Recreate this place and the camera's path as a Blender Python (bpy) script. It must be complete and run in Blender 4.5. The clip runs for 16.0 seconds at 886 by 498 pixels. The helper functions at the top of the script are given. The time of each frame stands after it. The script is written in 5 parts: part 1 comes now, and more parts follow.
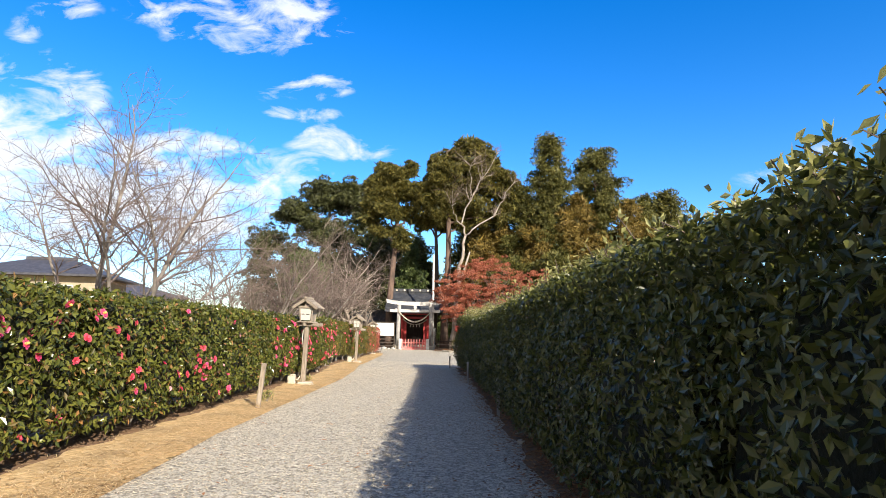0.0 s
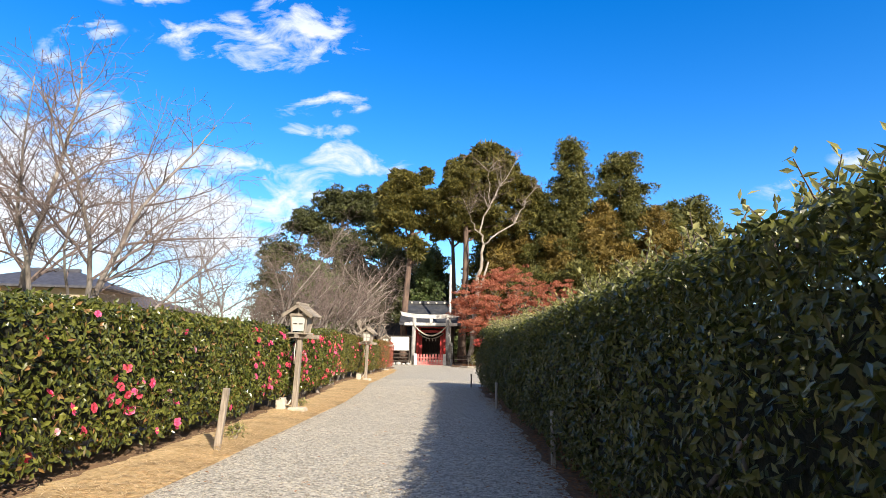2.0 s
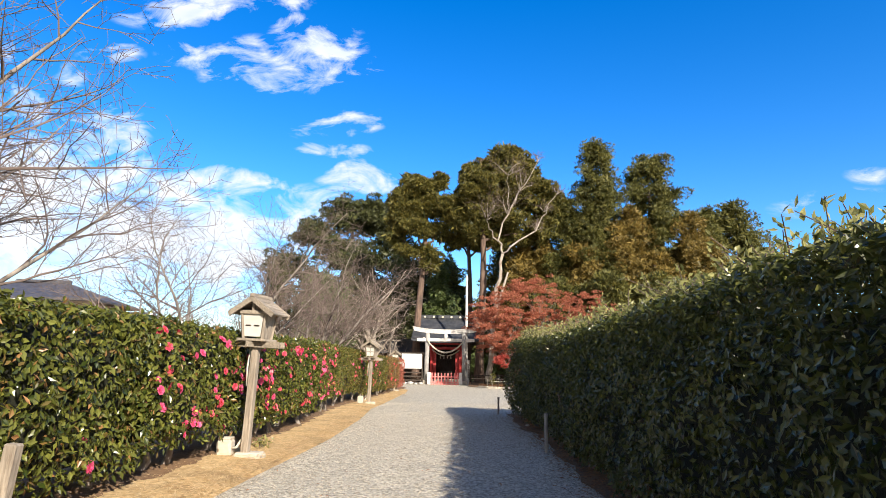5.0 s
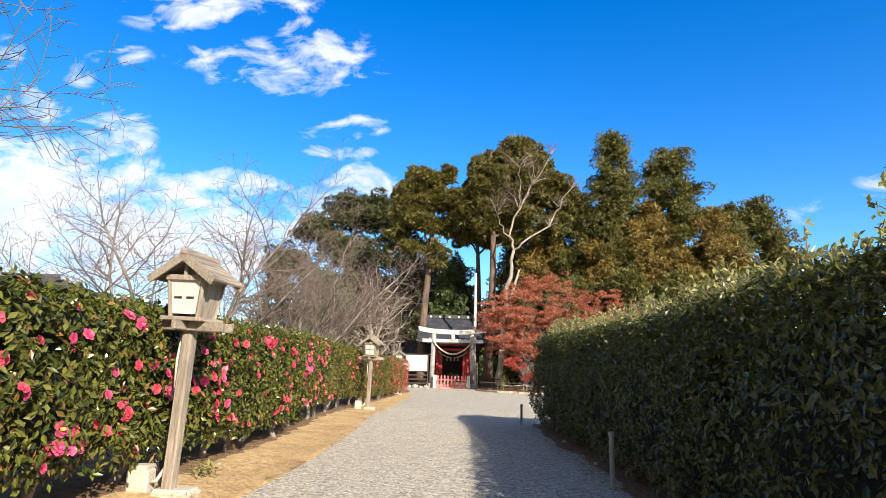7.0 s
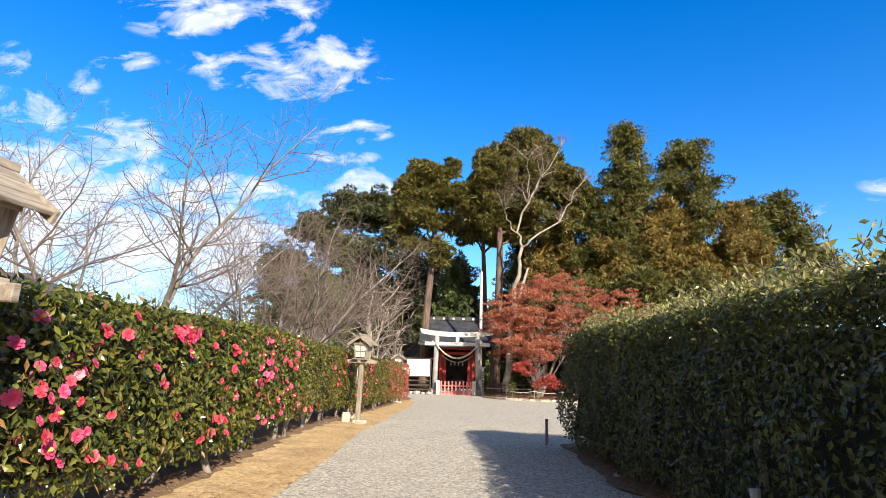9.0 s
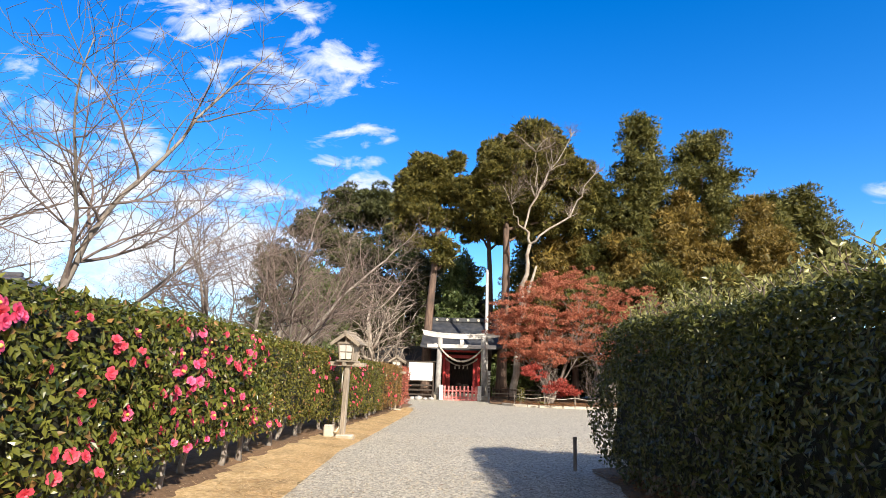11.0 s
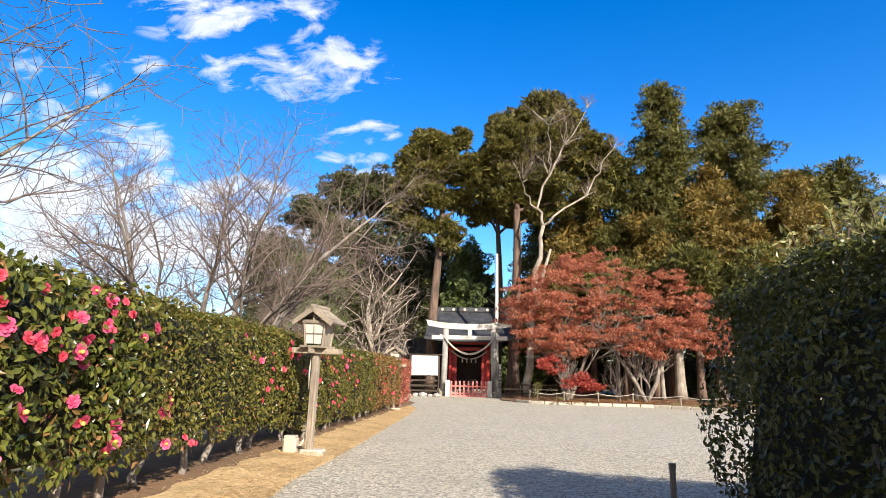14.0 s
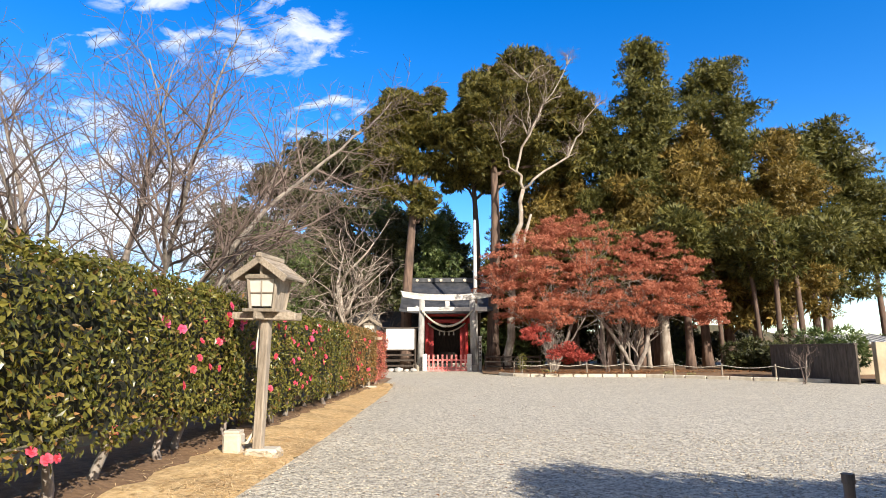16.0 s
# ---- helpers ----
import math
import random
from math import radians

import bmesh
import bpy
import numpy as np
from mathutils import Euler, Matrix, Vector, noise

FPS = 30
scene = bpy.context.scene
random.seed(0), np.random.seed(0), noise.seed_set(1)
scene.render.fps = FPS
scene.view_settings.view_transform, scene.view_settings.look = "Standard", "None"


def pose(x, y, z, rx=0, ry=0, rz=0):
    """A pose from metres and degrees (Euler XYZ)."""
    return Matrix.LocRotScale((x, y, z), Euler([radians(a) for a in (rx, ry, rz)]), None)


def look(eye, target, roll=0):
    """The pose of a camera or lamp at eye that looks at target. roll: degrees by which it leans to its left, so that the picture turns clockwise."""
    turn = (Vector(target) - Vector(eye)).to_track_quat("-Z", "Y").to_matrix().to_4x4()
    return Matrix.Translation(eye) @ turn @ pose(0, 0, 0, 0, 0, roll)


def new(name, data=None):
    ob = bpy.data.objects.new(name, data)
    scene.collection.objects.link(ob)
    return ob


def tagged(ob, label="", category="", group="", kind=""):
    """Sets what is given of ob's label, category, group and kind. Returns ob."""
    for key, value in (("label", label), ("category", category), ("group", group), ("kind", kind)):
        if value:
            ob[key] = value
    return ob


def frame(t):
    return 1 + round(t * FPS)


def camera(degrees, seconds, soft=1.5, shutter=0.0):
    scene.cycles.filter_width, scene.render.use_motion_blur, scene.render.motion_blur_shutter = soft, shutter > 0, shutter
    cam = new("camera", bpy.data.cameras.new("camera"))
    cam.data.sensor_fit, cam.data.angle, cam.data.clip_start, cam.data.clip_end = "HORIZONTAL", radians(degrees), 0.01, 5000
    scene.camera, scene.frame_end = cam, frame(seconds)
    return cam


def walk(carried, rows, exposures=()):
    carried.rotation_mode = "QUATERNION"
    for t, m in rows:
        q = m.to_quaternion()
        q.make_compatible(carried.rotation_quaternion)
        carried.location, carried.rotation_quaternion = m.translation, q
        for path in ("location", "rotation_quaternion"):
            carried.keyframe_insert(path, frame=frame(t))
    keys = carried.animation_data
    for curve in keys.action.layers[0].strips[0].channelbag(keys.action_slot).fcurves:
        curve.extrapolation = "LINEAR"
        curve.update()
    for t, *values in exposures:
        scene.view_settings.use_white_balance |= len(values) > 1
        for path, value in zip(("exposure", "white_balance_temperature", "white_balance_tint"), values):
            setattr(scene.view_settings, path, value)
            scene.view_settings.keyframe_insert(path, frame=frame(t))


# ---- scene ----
cam = camera(73.08, 16.0, soft=0.9)
# seconds, eye x y z, turns about x y z
PATH = [
    (0.0, 0.035, 0.159, 1.284, 98.28, -0.99, -0.45),
    (0.5, 0.040, 0.908, 1.253, 98.65, -0.90, -0.11),
    (1.0, 0.005, 1.611, 1.249, 99.02, -0.96, 0.43),
    (1.5, -0.030, 2.332, 1.271, 99.36, -1.03, 0.89),
    (2.0, -0.105, 3.001, 1.281, 99.63, -1.02, 1.05),
    (2.5, -0.184, 3.670, 1.271, 100.00, -1.00, 1.31),
    (3.0, -0.231, 4.312, 1.260, 100.26, -0.98, 1.50),
    (3.5, -0.281, 5.033, 1.236, 100.64, -1.09, 1.90),
    (4.0, -0.280, 5.743, 1.238, 100.97, -1.07, 2.24),
    (6.5, -0.601, 9.239, 1.191, 101.58, -1.37, 2.55),
    (7.0, -0.668, 9.937, 1.168, 101.66, -1.72, 2.73),
    (7.5, -0.703, 10.691, 1.167, 101.78, -1.75, 2.85),
    (8.0, -0.726, 11.429, 1.182, 101.93, -1.72, 2.89),
    (8.5, -0.786, 12.176, 1.189, 102.08, -1.76, 3.01),
    (9.0, -0.838, 12.866, 1.192, 102.11, -1.72, 3.04),
    (11.5, -0.944, 15.901, 1.237, 102.56, -1.85, 3.74),
    (12.0, -0.992, 16.524, 1.220, 102.65, -1.94, 3.99),
    (12.5, -0.968, 17.181, 1.205, 102.67, -1.88, 4.00),
    (13.0, -0.983, 17.778, 1.214, 102.50, -1.88, 4.07),
    (13.5, -1.021, 18.390, 1.200, 102.32, -1.64, 4.32),
    (14.0, -1.131, 18.981, 1.188, 102.01, -1.35, 4.06),
    (14.5, -1.292, 19.584, 1.190, 101.47, -0.98, 3.50),
    (15.0, -1.392, 20.133, 1.176, 100.92, -0.61, 2.85),
    (15.5, -1.479, 20.759, 1.160, 100.21, -0.22, 2.00),
    (16.0, -1.543, 21.312, 1.126, 99.70, 0.13, 1.47),
]
walk(cam, [(t, pose(x, y, z, rx, ry, rz)) for t, x, y, z, rx, ry, rz in PATH])

# ---- daylight ----
SUN_AZ, SUN_EL = 150.0, 28.0      # degrees clockwise from +y, degrees up
world = bpy.data.worlds.new("sky")
scene.world = world
world.use_nodes = True


def sky_nodes():
    nt = world.node_tree
    nt.nodes.clear()
    N, L = nt.nodes.new, nt.links.new

    def math_node(op, a, b=None, c=None):
        n = N("ShaderNodeMath")
        n.operation = op
        for i, v in enumerate((a, b, c)):
            if v is None:
                continue
            if isinstance(v, (int, float)):
                n.inputs[i].default_value = v
            else:
                L(v, n.inputs[i])
        return n.outputs[0]

    sky = N("ShaderNodeTexSky")
    sky.sky_type, sky.sun_disc = "NISHITA", False
    sky.sun_elevation, sky.sun_rotation = radians(SUN_EL), radians(SUN_AZ)
    sky.air_density, sky.dust_density, sky.ozone_density = 1.0, 0.1, 3.2
    hue = N("ShaderNodeHueSaturation")
    hue.inputs["Hue"].default_value = 0.511
    L(sky.outputs[0], hue.inputs["Color"])
    co = N("ShaderNodeTexCoord")
    sep = N("ShaderNodeSeparateXYZ")
    L(co.outputs["Generated"], sep.inputs[0])
    # deep blue away from the sun, paler on the sun's side
    side = N("ShaderNodeMapRange")
    side.inputs["From Min"].default_value, side.inputs["From Max"].default_value = -0.35, 0.45
    side.inputs["To Min"].default_value, side.inputs["To Max"].default_value = 0.35, 1.40
    L(sep.outputs[1], side.inputs["Value"])
    L(side.outputs[0], hue.inputs["Saturation"])
    L(math_node("ADD", math_node("MULTIPLY", side.outputs[0], 0.78), 0.27), hue.inputs["Value"])
    y = math_node("MAXIMUM", sep.outputs[1], 0.05)
    u = math_node("DIVIDE", sep.outputs[0], y)
    v = math_node("DIVIDE", sep.outputs[2], y)
    com = N("ShaderNodeCombineXYZ")
    L(u, com.inputs[0])
    L(math_node("MULTIPLY", v, 1.9), com.inputs[1])
    no = N("ShaderNodeTexNoise")
    no.inputs["Scale"].default_value = 10.5
    no.inputs["Detail"].default_value = 7.0
    no.inputs["Roughness"].default_value = 0.62
    no.inputs["Distortion"].default_value = 0.5
    L(com.outputs[0], no.inputs["Vector"])

    def blob(cu, cv, ru, rv, k, tilt=0.0):
        du = math_node("SUBTRACT", u, cu)
        dv = math_node("SUBTRACT", v, cv)
        dv = math_node("SUBTRACT", dv, math_node("MULTIPLY", du, tilt))
        a = math_node("POWER", math_node("DIVIDE", du, ru), 2.0)
        b = math_node("POWER", math_node("DIVIDE", dv, rv), 2.0)
        s = math_node("SUBTRACT", 1.0, math_node("ADD", a, b))
        return math_node("MULTIPLY", math_node("MAXIMUM", s, 0.0), k)

    # cumulus bank low on one side, and a few torn wisps over it
    blobs = [blob(cu, cv, ru * 1.4, rv * 1.5, k, tilt) for cu, cv, ru, rv, k, tilt in CLOUDS]
    total = blobs[0]
    for b in blobs[1:]:
        total = math_node("MAXIMUM", total, b)
    dens = math_node("SUBTRACT", math_node("ADD", total, math_node("MULTIPLY", no.outputs[0], 3.4)), 1.93)
    gate = math_node("MULTIPLY", math_node("MULTIPLY", total, 4.0), 1.0)
    gate = math_node("MINIMUM", gate, 1.0)
    dens = math_node("MULTIPLY", math_node("MULTIPLY", dens, 1.5), gate)
    cl = N("ShaderNodeClamp")
    L(dens, cl.inputs[0])
    soft = math_node("MULTIPLY", cl.outputs[0], 0.93)
    shade = N("ShaderNodeTexNoise")
    shade.inputs["Scale"].default_value = 11.0
    shade.inputs["Detail"].default_value = 3.0
    L(com.outputs[0], shade.inputs["Vector"])
    ramp = N("ShaderNodeValToRGB")
    ramp.color_ramp.elements[0].color = (*CLOUD_LOW, 1)
    ramp.color_ramp.elements[1].color = (*CLOUD_HIGH, 1)
    ramp.color_ramp.elements[0].position, ramp.color_ramp.elements[1].position = 0.3, 0.6
    L(shade.outputs[0], ramp.inputs[0])
    mix = N("ShaderNodeMix")
    mix.data_type = "RGBA"
    L(soft, mix.inputs["Factor"])
    L(hue.outputs[0], mix.inputs["A"])
    L(ramp.outputs[0], mix.inputs["B"])
    bg = N("ShaderNodeBackground")
    bg.inputs["Strength"].default_value = SKY
    L(mix.outputs["Result"], bg.inputs["Color"])
    out = N("ShaderNodeOutputWorld")
    L(bg.outputs[0], out.inputs["Surface"])


SKY = 0.12
CLOUD_LOW, CLOUD_HIGH = (4.3, 4.9, 5.8), (5.8, 5.9, 6.1)
CLOUDS = [  # u, v, half widths, density, slope
    (-0.496, 0.559, 0.076, 0.021, 0.50, -0.15), (-0.408, 0.544, 0.080, 0.044, 0.62, 0.00), (-0.343, 0.602, 0.032, 0.038, 0.50, 0.30),
    (-0.277, 0.568, 0.066, 0.056, 0.62, 0.00), (-0.206, 0.541, 0.047, 0.018, 0.45, 0.00), (-0.343, 0.527, 0.100, 0.034, 0.55, 0.00),
    (-0.553, 0.674, 0.122, 0.044, 0.62, -0.00), (-0.432, 0.686, 0.110, 0.037, 0.60, -0.00), (-0.661, 0.567, 0.042, 0.021, 0.36, 0.00),
    (-0.743, 0.526, 0.029, 0.023, 0.32, 0.00), (-0.231, 0.426, 0.072, 0.019, 0.55, 0.13), (-0.200, 0.437, 0.035, 0.020, 0.50, 0.01),
    (-0.274, 0.382, 0.035, 0.010, 0.50, 0.01), (-0.217, 0.376, 0.035, 0.012, 0.50, 0.01), (-0.195, 0.334, 0.060, 0.025, 0.60, 0.11),
    (-0.154, 0.317, 0.060, 0.017, 0.50, 0.01), (-0.832, 0.468, 0.131, 0.027, 0.55, -0.24), (-0.661, 0.419, 0.064, 0.047, 0.58, -0.29),
    (-0.834, 0.357, 0.086, 0.022, 0.45, 0.01), (-0.896, 0.573, 0.034, 0.031, 0.36, 0.00), (-0.801, 0.292, 0.272, 0.086, 1.05, -0.09),
    (-0.540, 0.224, 0.262, 0.083, 1.05, -0.10), (-0.427, 0.314, 0.092, 0.027, 0.60, -0.09), (-0.320, 0.258, 0.130, 0.041, 0.60, 0.02),
    (0.611, 0.288, 0.082, 0.018, 0.30, 0.12), (0.681, 0.339, 0.037, 0.014, 0.24, 0.01), (-0.692, 0.567, 0.040, 0.022, 0.32, 0.02),
    (-0.779, 0.222, 0.316, 0.096, 1.0, 0.02), (-1.45, 0.34, 0.50, 0.20, 0.65, -0.05), (-2.4, 0.5, 1.0, 0.35, 0.5, 0.0),
]
sky_nodes()
sun = new("sun", bpy.data.lights.new("sun", "SUN"))
sun.data.energy, sun.data.angle, sun.data.color = 5.0, radians(0.6), (1.0, 0.905, 0.765)
az, el = radians(SUN_AZ), radians(SUN_EL)
sun.matrix_world = look((math.sin(az) * 40, math.cos(az) * 40, 40 * math.tan(el)), (0, 0, 0))
scene.view_settings.exposure = 0.70


# ---- materials ----
def material(name, a, b, scale=8.0, rough=0.8, bump=0.2, bump_scale=None, metal=0.0, island=0.0, stain=None, translucent=0.0, detail=6.0, spec=0.5, stretch=(1, 1, 1), jitter=0.0):
    """Two colours mixed by noise, fine relief, stains at a large scale, tint by loose piece or by object."""
    m = bpy.data.materials.new(name)
    m.use_nodes = True
    nt = m.node_tree
    N, L = nt.nodes.new, nt.links.new
    bsdf = nt.nodes["Principled BSDF"]
    co = N("ShaderNodeTexCoord")
    mp = N("ShaderNodeMapping")
    mp.inputs["Scale"].default_value = stretch
    L(co.outputs["Object"], mp.inputs["Vector"])
    n1 = N("ShaderNodeTexNoise")
    n1.inputs["Scale"].default_value, n1.inputs["Detail"].default_value = scale, detail
    n1.inputs["Roughness"].default_value = 0.62
    L(mp.outputs[0], n1.inputs["Vector"])
    ramp = N("ShaderNodeValToRGB")
    e = ramp.color_ramp.elements
    e[0].position, e[1].position = 0.34, 0.66
    e[0].color, e[1].color = (*a, 1), (*b, 1)
    fac = n1.outputs[0]
    if island:
        geo = N("ShaderNodeNewGeometry")
        mx = N("ShaderNodeMix")
        mx.inputs["Factor"].default_value = island
        L(n1.outputs[0], mx.inputs["A"])
        L(geo.outputs["Random Per Island"], mx.inputs["B"])
        fac = mx.outputs["Result"]
        e[0].position, e[1].position = 0.1, 0.9
    L(fac, ramp.inputs[0])
    col = ramp.outputs[0]
    if stain:
        n2 = N("ShaderNodeTexNoise")
        n2.inputs["Scale"].default_value, n2.inputs["Detail"].default_value = stain[1], 4.0
        L(co.outputs["Object"], n2.inputs["Vector"])
        r2 = N("ShaderNodeMapRange")
        r2.inputs["From Min"].default_value, r2.inputs["From Max"].default_value = 0.45, 0.72
        r2.inputs["To Max"].default_value = stain[2]
        L(n2.outputs[0], r2.inputs["Value"])
        mx = N("ShaderNodeMix")
        mx.data_type = "RGBA"
        L(r2.outputs[0], mx.inputs["Factor"])
        L(col, mx.inputs["A"])
        mx.inputs["B"].default_value = (*stain[0], 1)
        col = mx.outputs["Result"]
    if jitter:
        info = N("ShaderNodeObjectInfo")
        hs = N("ShaderNodeHueSaturation")
        mr = N("ShaderNodeMapRange")
        mr.inputs["To Min"].default_value, mr.inputs["To Max"].default_value = 1 - jitter, 1 + jitter
        L(info.outputs["Random"], mr.inputs["Value"])
        L(mr.outputs[0], hs.inputs["Value"])
        L(col, hs.inputs["Color"])
        col = hs.outputs[0]
    L(col, bsdf.inputs["Base Color"])
    bsdf.inputs["Roughness"].default_value, bsdf.inputs["Metallic"].default_value = rough, metal
    bsdf.inputs["Specular IOR Level"].default_value = spec
    if bump:
        n3 = N("ShaderNodeTexNoise")
        n3.inputs["Scale"].default_value, n3.inputs["Detail"].default_value = bump_scale or scale * 3, 5.0
        L(mp.outputs[0], n3.inputs["Vector"])
        bp = N("ShaderNodeBump")
        bp.inputs["Strength"].default_value, bp.inputs["Distance"].default_value = bump, 0.02
        L(n3.outputs[0], bp.inputs["Height"])
        L(bp.outputs[0], bsdf.inputs["Normal"])
    if translucent:
        tr = N("ShaderNodeBsdfTranslucent")
        L(col, tr.inputs["Color"])
        ms = N("ShaderNodeMixShader")
        ms.inputs[0].default_value = translucent
        L(bsdf.outputs[0], ms.inputs[1])
        L(tr.outputs[0], ms.inputs[2])
        L(ms.outputs[0], nt.nodes["Material Output"].inputs["Surface"])
    return m


def leafy(name, a, b, rough=0.45, translucent=0.2, spec=0.5, scale=1.2, island=0.75):
    return material(name, a, b, scale=scale, rough=rough, bump=0.0, island=island, translucent=translucent, spec=spec, detail=3.0)


 
def gravel_material():
    """Crushed stone: every chip a cell of its own tone, with dark gaps and relief."""
    m = bpy.data.materials.new("grey_gravel")
    m.use_nodes = True
    nt = m.node_tree
    N, L = nt.nodes.new, nt.links.new
    bsdf = nt.nodes["Principled BSDF"]
    co = N("ShaderNodeTexCoord")
    cells = []
    for scale in (32.0, 78.0):
        v = N("ShaderNodeTexVoronoi")
        v.inputs["Scale"].default_value = scale
        L(co.outputs["Object"], v.inputs["Vector"])
        cells.append(v)
    tone = N("ShaderNodeSeparateColor")
    L(cells[0].outputs["Color"], tone.inputs[0])
    fine = N("ShaderNodeSeparateColor")
    L(cells[1].outputs["Color"], fine.inputs[0])
    mixf = N("ShaderNodeMix")
    mixf.inputs["Factor"].default_value = 0.45
    L(tone.outputs[0], mixf.inputs["A"])
    L(fine.outputs[1], mixf.inputs["B"])
    ramp = N("ShaderNodeValToRGB")
    e = ramp.color_ramp.elements
    e[0].position, e[1].position = 0.14, 0.86
    e[0].color, e[1].color = (0.20, 0.18, 0.145, 1), (0.78, 0.715, 0.585, 1)
    L(mixf.outputs["Result"], ramp.inputs[0])
    big = N("ShaderNodeTexNoise")
    big.inputs["Scale"].default_value, big.inputs["Detail"].default_value = 0.7, 5.0
    L(co.outputs["Object"], big.inputs["Vector"])
    mr = N("ShaderNodeMapRange")
    mr.inputs["From Min"].default_value, mr.inputs["From Max"].default_value, mr.inputs["To Max"].default_value = 0.46, 0.7, 0.28
    L(big.outputs[0], mr.inputs["Value"])
    mx = N("ShaderNodeMix")
    mx.data_type = "RGBA"
    L(mr.outputs[0], mx.inputs["Factor"])
    L(ramp.outputs[0], mx.inputs["A"])
    mx.inputs["B"].default_value = (0.40, 0.36, 0.295, 1)
    L(mx.outputs["Result"], bsdf.inputs["Base Color"])
    bsdf.inputs["Roughness"].default_value = 0.9
    bp = N("ShaderNodeBump")
    bp.inputs["Strength"].default_value, bp.inputs["Distance"].default_value = 0.9, 0.012
    bp.invert = True
    L(cells[0].outputs["Distance"], bp.inputs["Height"])
    L(bp.outputs[0], bsdf.inputs["Normal"])
    return m


GRAVEL = gravel_material()
STONE_BITS = material("gravel_stone", (0.24, 0.20, 0.15), (0.60, 0.53, 0.42), scale=9, rough=0.85, bump=0.1, island=0.8)
SOIL = material("brown_earth", (0.13, 0.075, 0.04), (0.26, 0.16, 0.09), scale=14, rough=0.95, bump=0.7, stain=((0.30, 0.17, 0.08), 0.8, 0.7))
VERGE = material("tan_verge", (0.50, 0.32, 0.135), (0.86, 0.63, 0.335), scale=16, rough=0.95, bump=0.8, stain=((0.26, 0.16, 0.075), 1.6, 0.6))
FIELD = material("dry_field", (0.20, 0.15, 0.07), (0.36, 0.29, 0.16), scale=3, rough=0.95, bump=0.3, stain=((0.12, 0.13, 0.05), 0.1, 0.7))
STRAW = material("dry_grass", (0.50, 0.34, 0.15), (0.86, 0.66, 0.38), scale=3, rough=0.8, bump=0, island=0.85, translucent=0.15)
LITTER = material("fallen_leaf", (0.16, 0.07, 0.03), (0.42, 0.20, 0.08), scale=3, rough=0.8, bump=0, island=0.9)
CAMELLIA = leafy("camellia_leaf", (0.027, 0.042, 0.008), (0.195, 0.200, 0.040), rough=0.22, translucent=0.15)
CAMELLIA_OLIVE = leafy("camellia_leaf_olive", (0.040, 0.053, 0.010), (0.24, 0.212, 0.044), rough=0.26, translucent=0.2)
CAMELLIA_RUST = leafy("camellia_leaf_rust", (0.07, 0.08, 0.016), (0.40, 0.20, 0.07), rough=0.38, translucent=0.2)
PHOTINIA = leafy("red_leaf", (0.22, 0.07, 0.045), (0.62, 0.17, 0.12), rough=0.4, translucent=0.2)
OSMANTHUS = leafy("dark_hedge_leaf", (0.028, 0.040, 0.010), (0.155, 0.16, 0.038), rough=0.30, translucent=0.28)
# paleness holds the sun on the hedge top; yellow green plants use it too
SHOOT = leafy("sunlit_and_pale_leaf", (0.17, 0.18, 0.05), (0.56, 0.52, 0.20), rough=0.32, translucent=0.45)
# near-black so that the hedges' inner shade is in the colour
HEDGE_SHADE_CORE = material("hedge_inner_shade", (0.010, 0.013, 0.006), (0.030, 0.030, 0.014), scale=20, rough=1.0, bump=0.6)
PETAL = material("pink_petal", (0.78, 0.04, 0.16), (0.90, 0.20, 0.36), scale=6, rough=0.55, bump=0, island=0.4, translucent=0.2, jitter=0.18)
PETAL_PALE = material("pale_petal", (0.80, 0.30, 0.38), (0.88, 0.62, 0.62), scale=6, rough=0.55, bump=0, island=0.3, translucent=0.2)
PETAL_RED = material("red_petal", (0.66, 0.04, 0.09), (0.82, 0.14, 0.19), scale=6, rough=0.55, bump=0, island=0.3, translucent=0.2, jitter=0.15)
STAMEN = material("yellow_stamen", (0.75, 0.50, 0.08), (0.85, 0.65, 0.2), scale=40, rough=0.7)
BARK = material("grey_bark", (0.13, 0.105, 0.09), (0.34, 0.29, 0.25), scale=9, rough=0.9, bump=0.7, stretch=(1, 1, 0.3), stain=((0.38, 0.35, 0.30), 2.0, 0.6))
BARK_RED = material("red_brown_bark", (0.085, 0.055, 0.044), (0.225, 0.15, 0.112), scale=7, rough=0.95, bump=0.8, stretch=(1, 1, 0.15), stain=((0.075, 0.058, 0.048), 1.2, 0.8))
BARK_PALE = material("pale_bark", (0.25, 0.205, 0.17), (0.52, 0.46, 0.39), scale=6, rough=0.85, bump=0.4, stretch=(1, 1, 0.3), stain=((0.20, 0.15, 0.11), 1.6, 0.7))
TWIG = material("twig_bark", (0.10, 0.072, 0.062), (0.25, 0.19, 0.165), scale=5, rough=0.9, bump=0, island=0.5)
CEDAR = leafy("cedar_needles", (0.032, 0.046, 0.013), (0.23, 0.21, 0.048), rough=0.6, translucent=0.25, scale=0.25)
CEDAR_RUST = leafy("rusty_cedar_needles", (0.065, 0.058, 0.014), (0.37, 0.255, 0.058), rough=0.6, translucent=0.25, scale=0.3)
PINE = leafy("pine_needles", (0.028, 0.040, 0.010), (0.24, 0.20, 0.04), rough=0.6, translucent=0.25, scale=0.3)
BROADLEAF = leafy("evergreen_leaf", (0.018, 0.028, 0.010), (0.12, 0.125, 0.04), rough=0.5, translucent=0.1, scale=0.3)
BAMBOO = leafy("light_green_leaf", (0.05, 0.09, 0.025), (0.20, 0.24, 0.08), rough=0.5, translucent=0.25, scale=0.5)
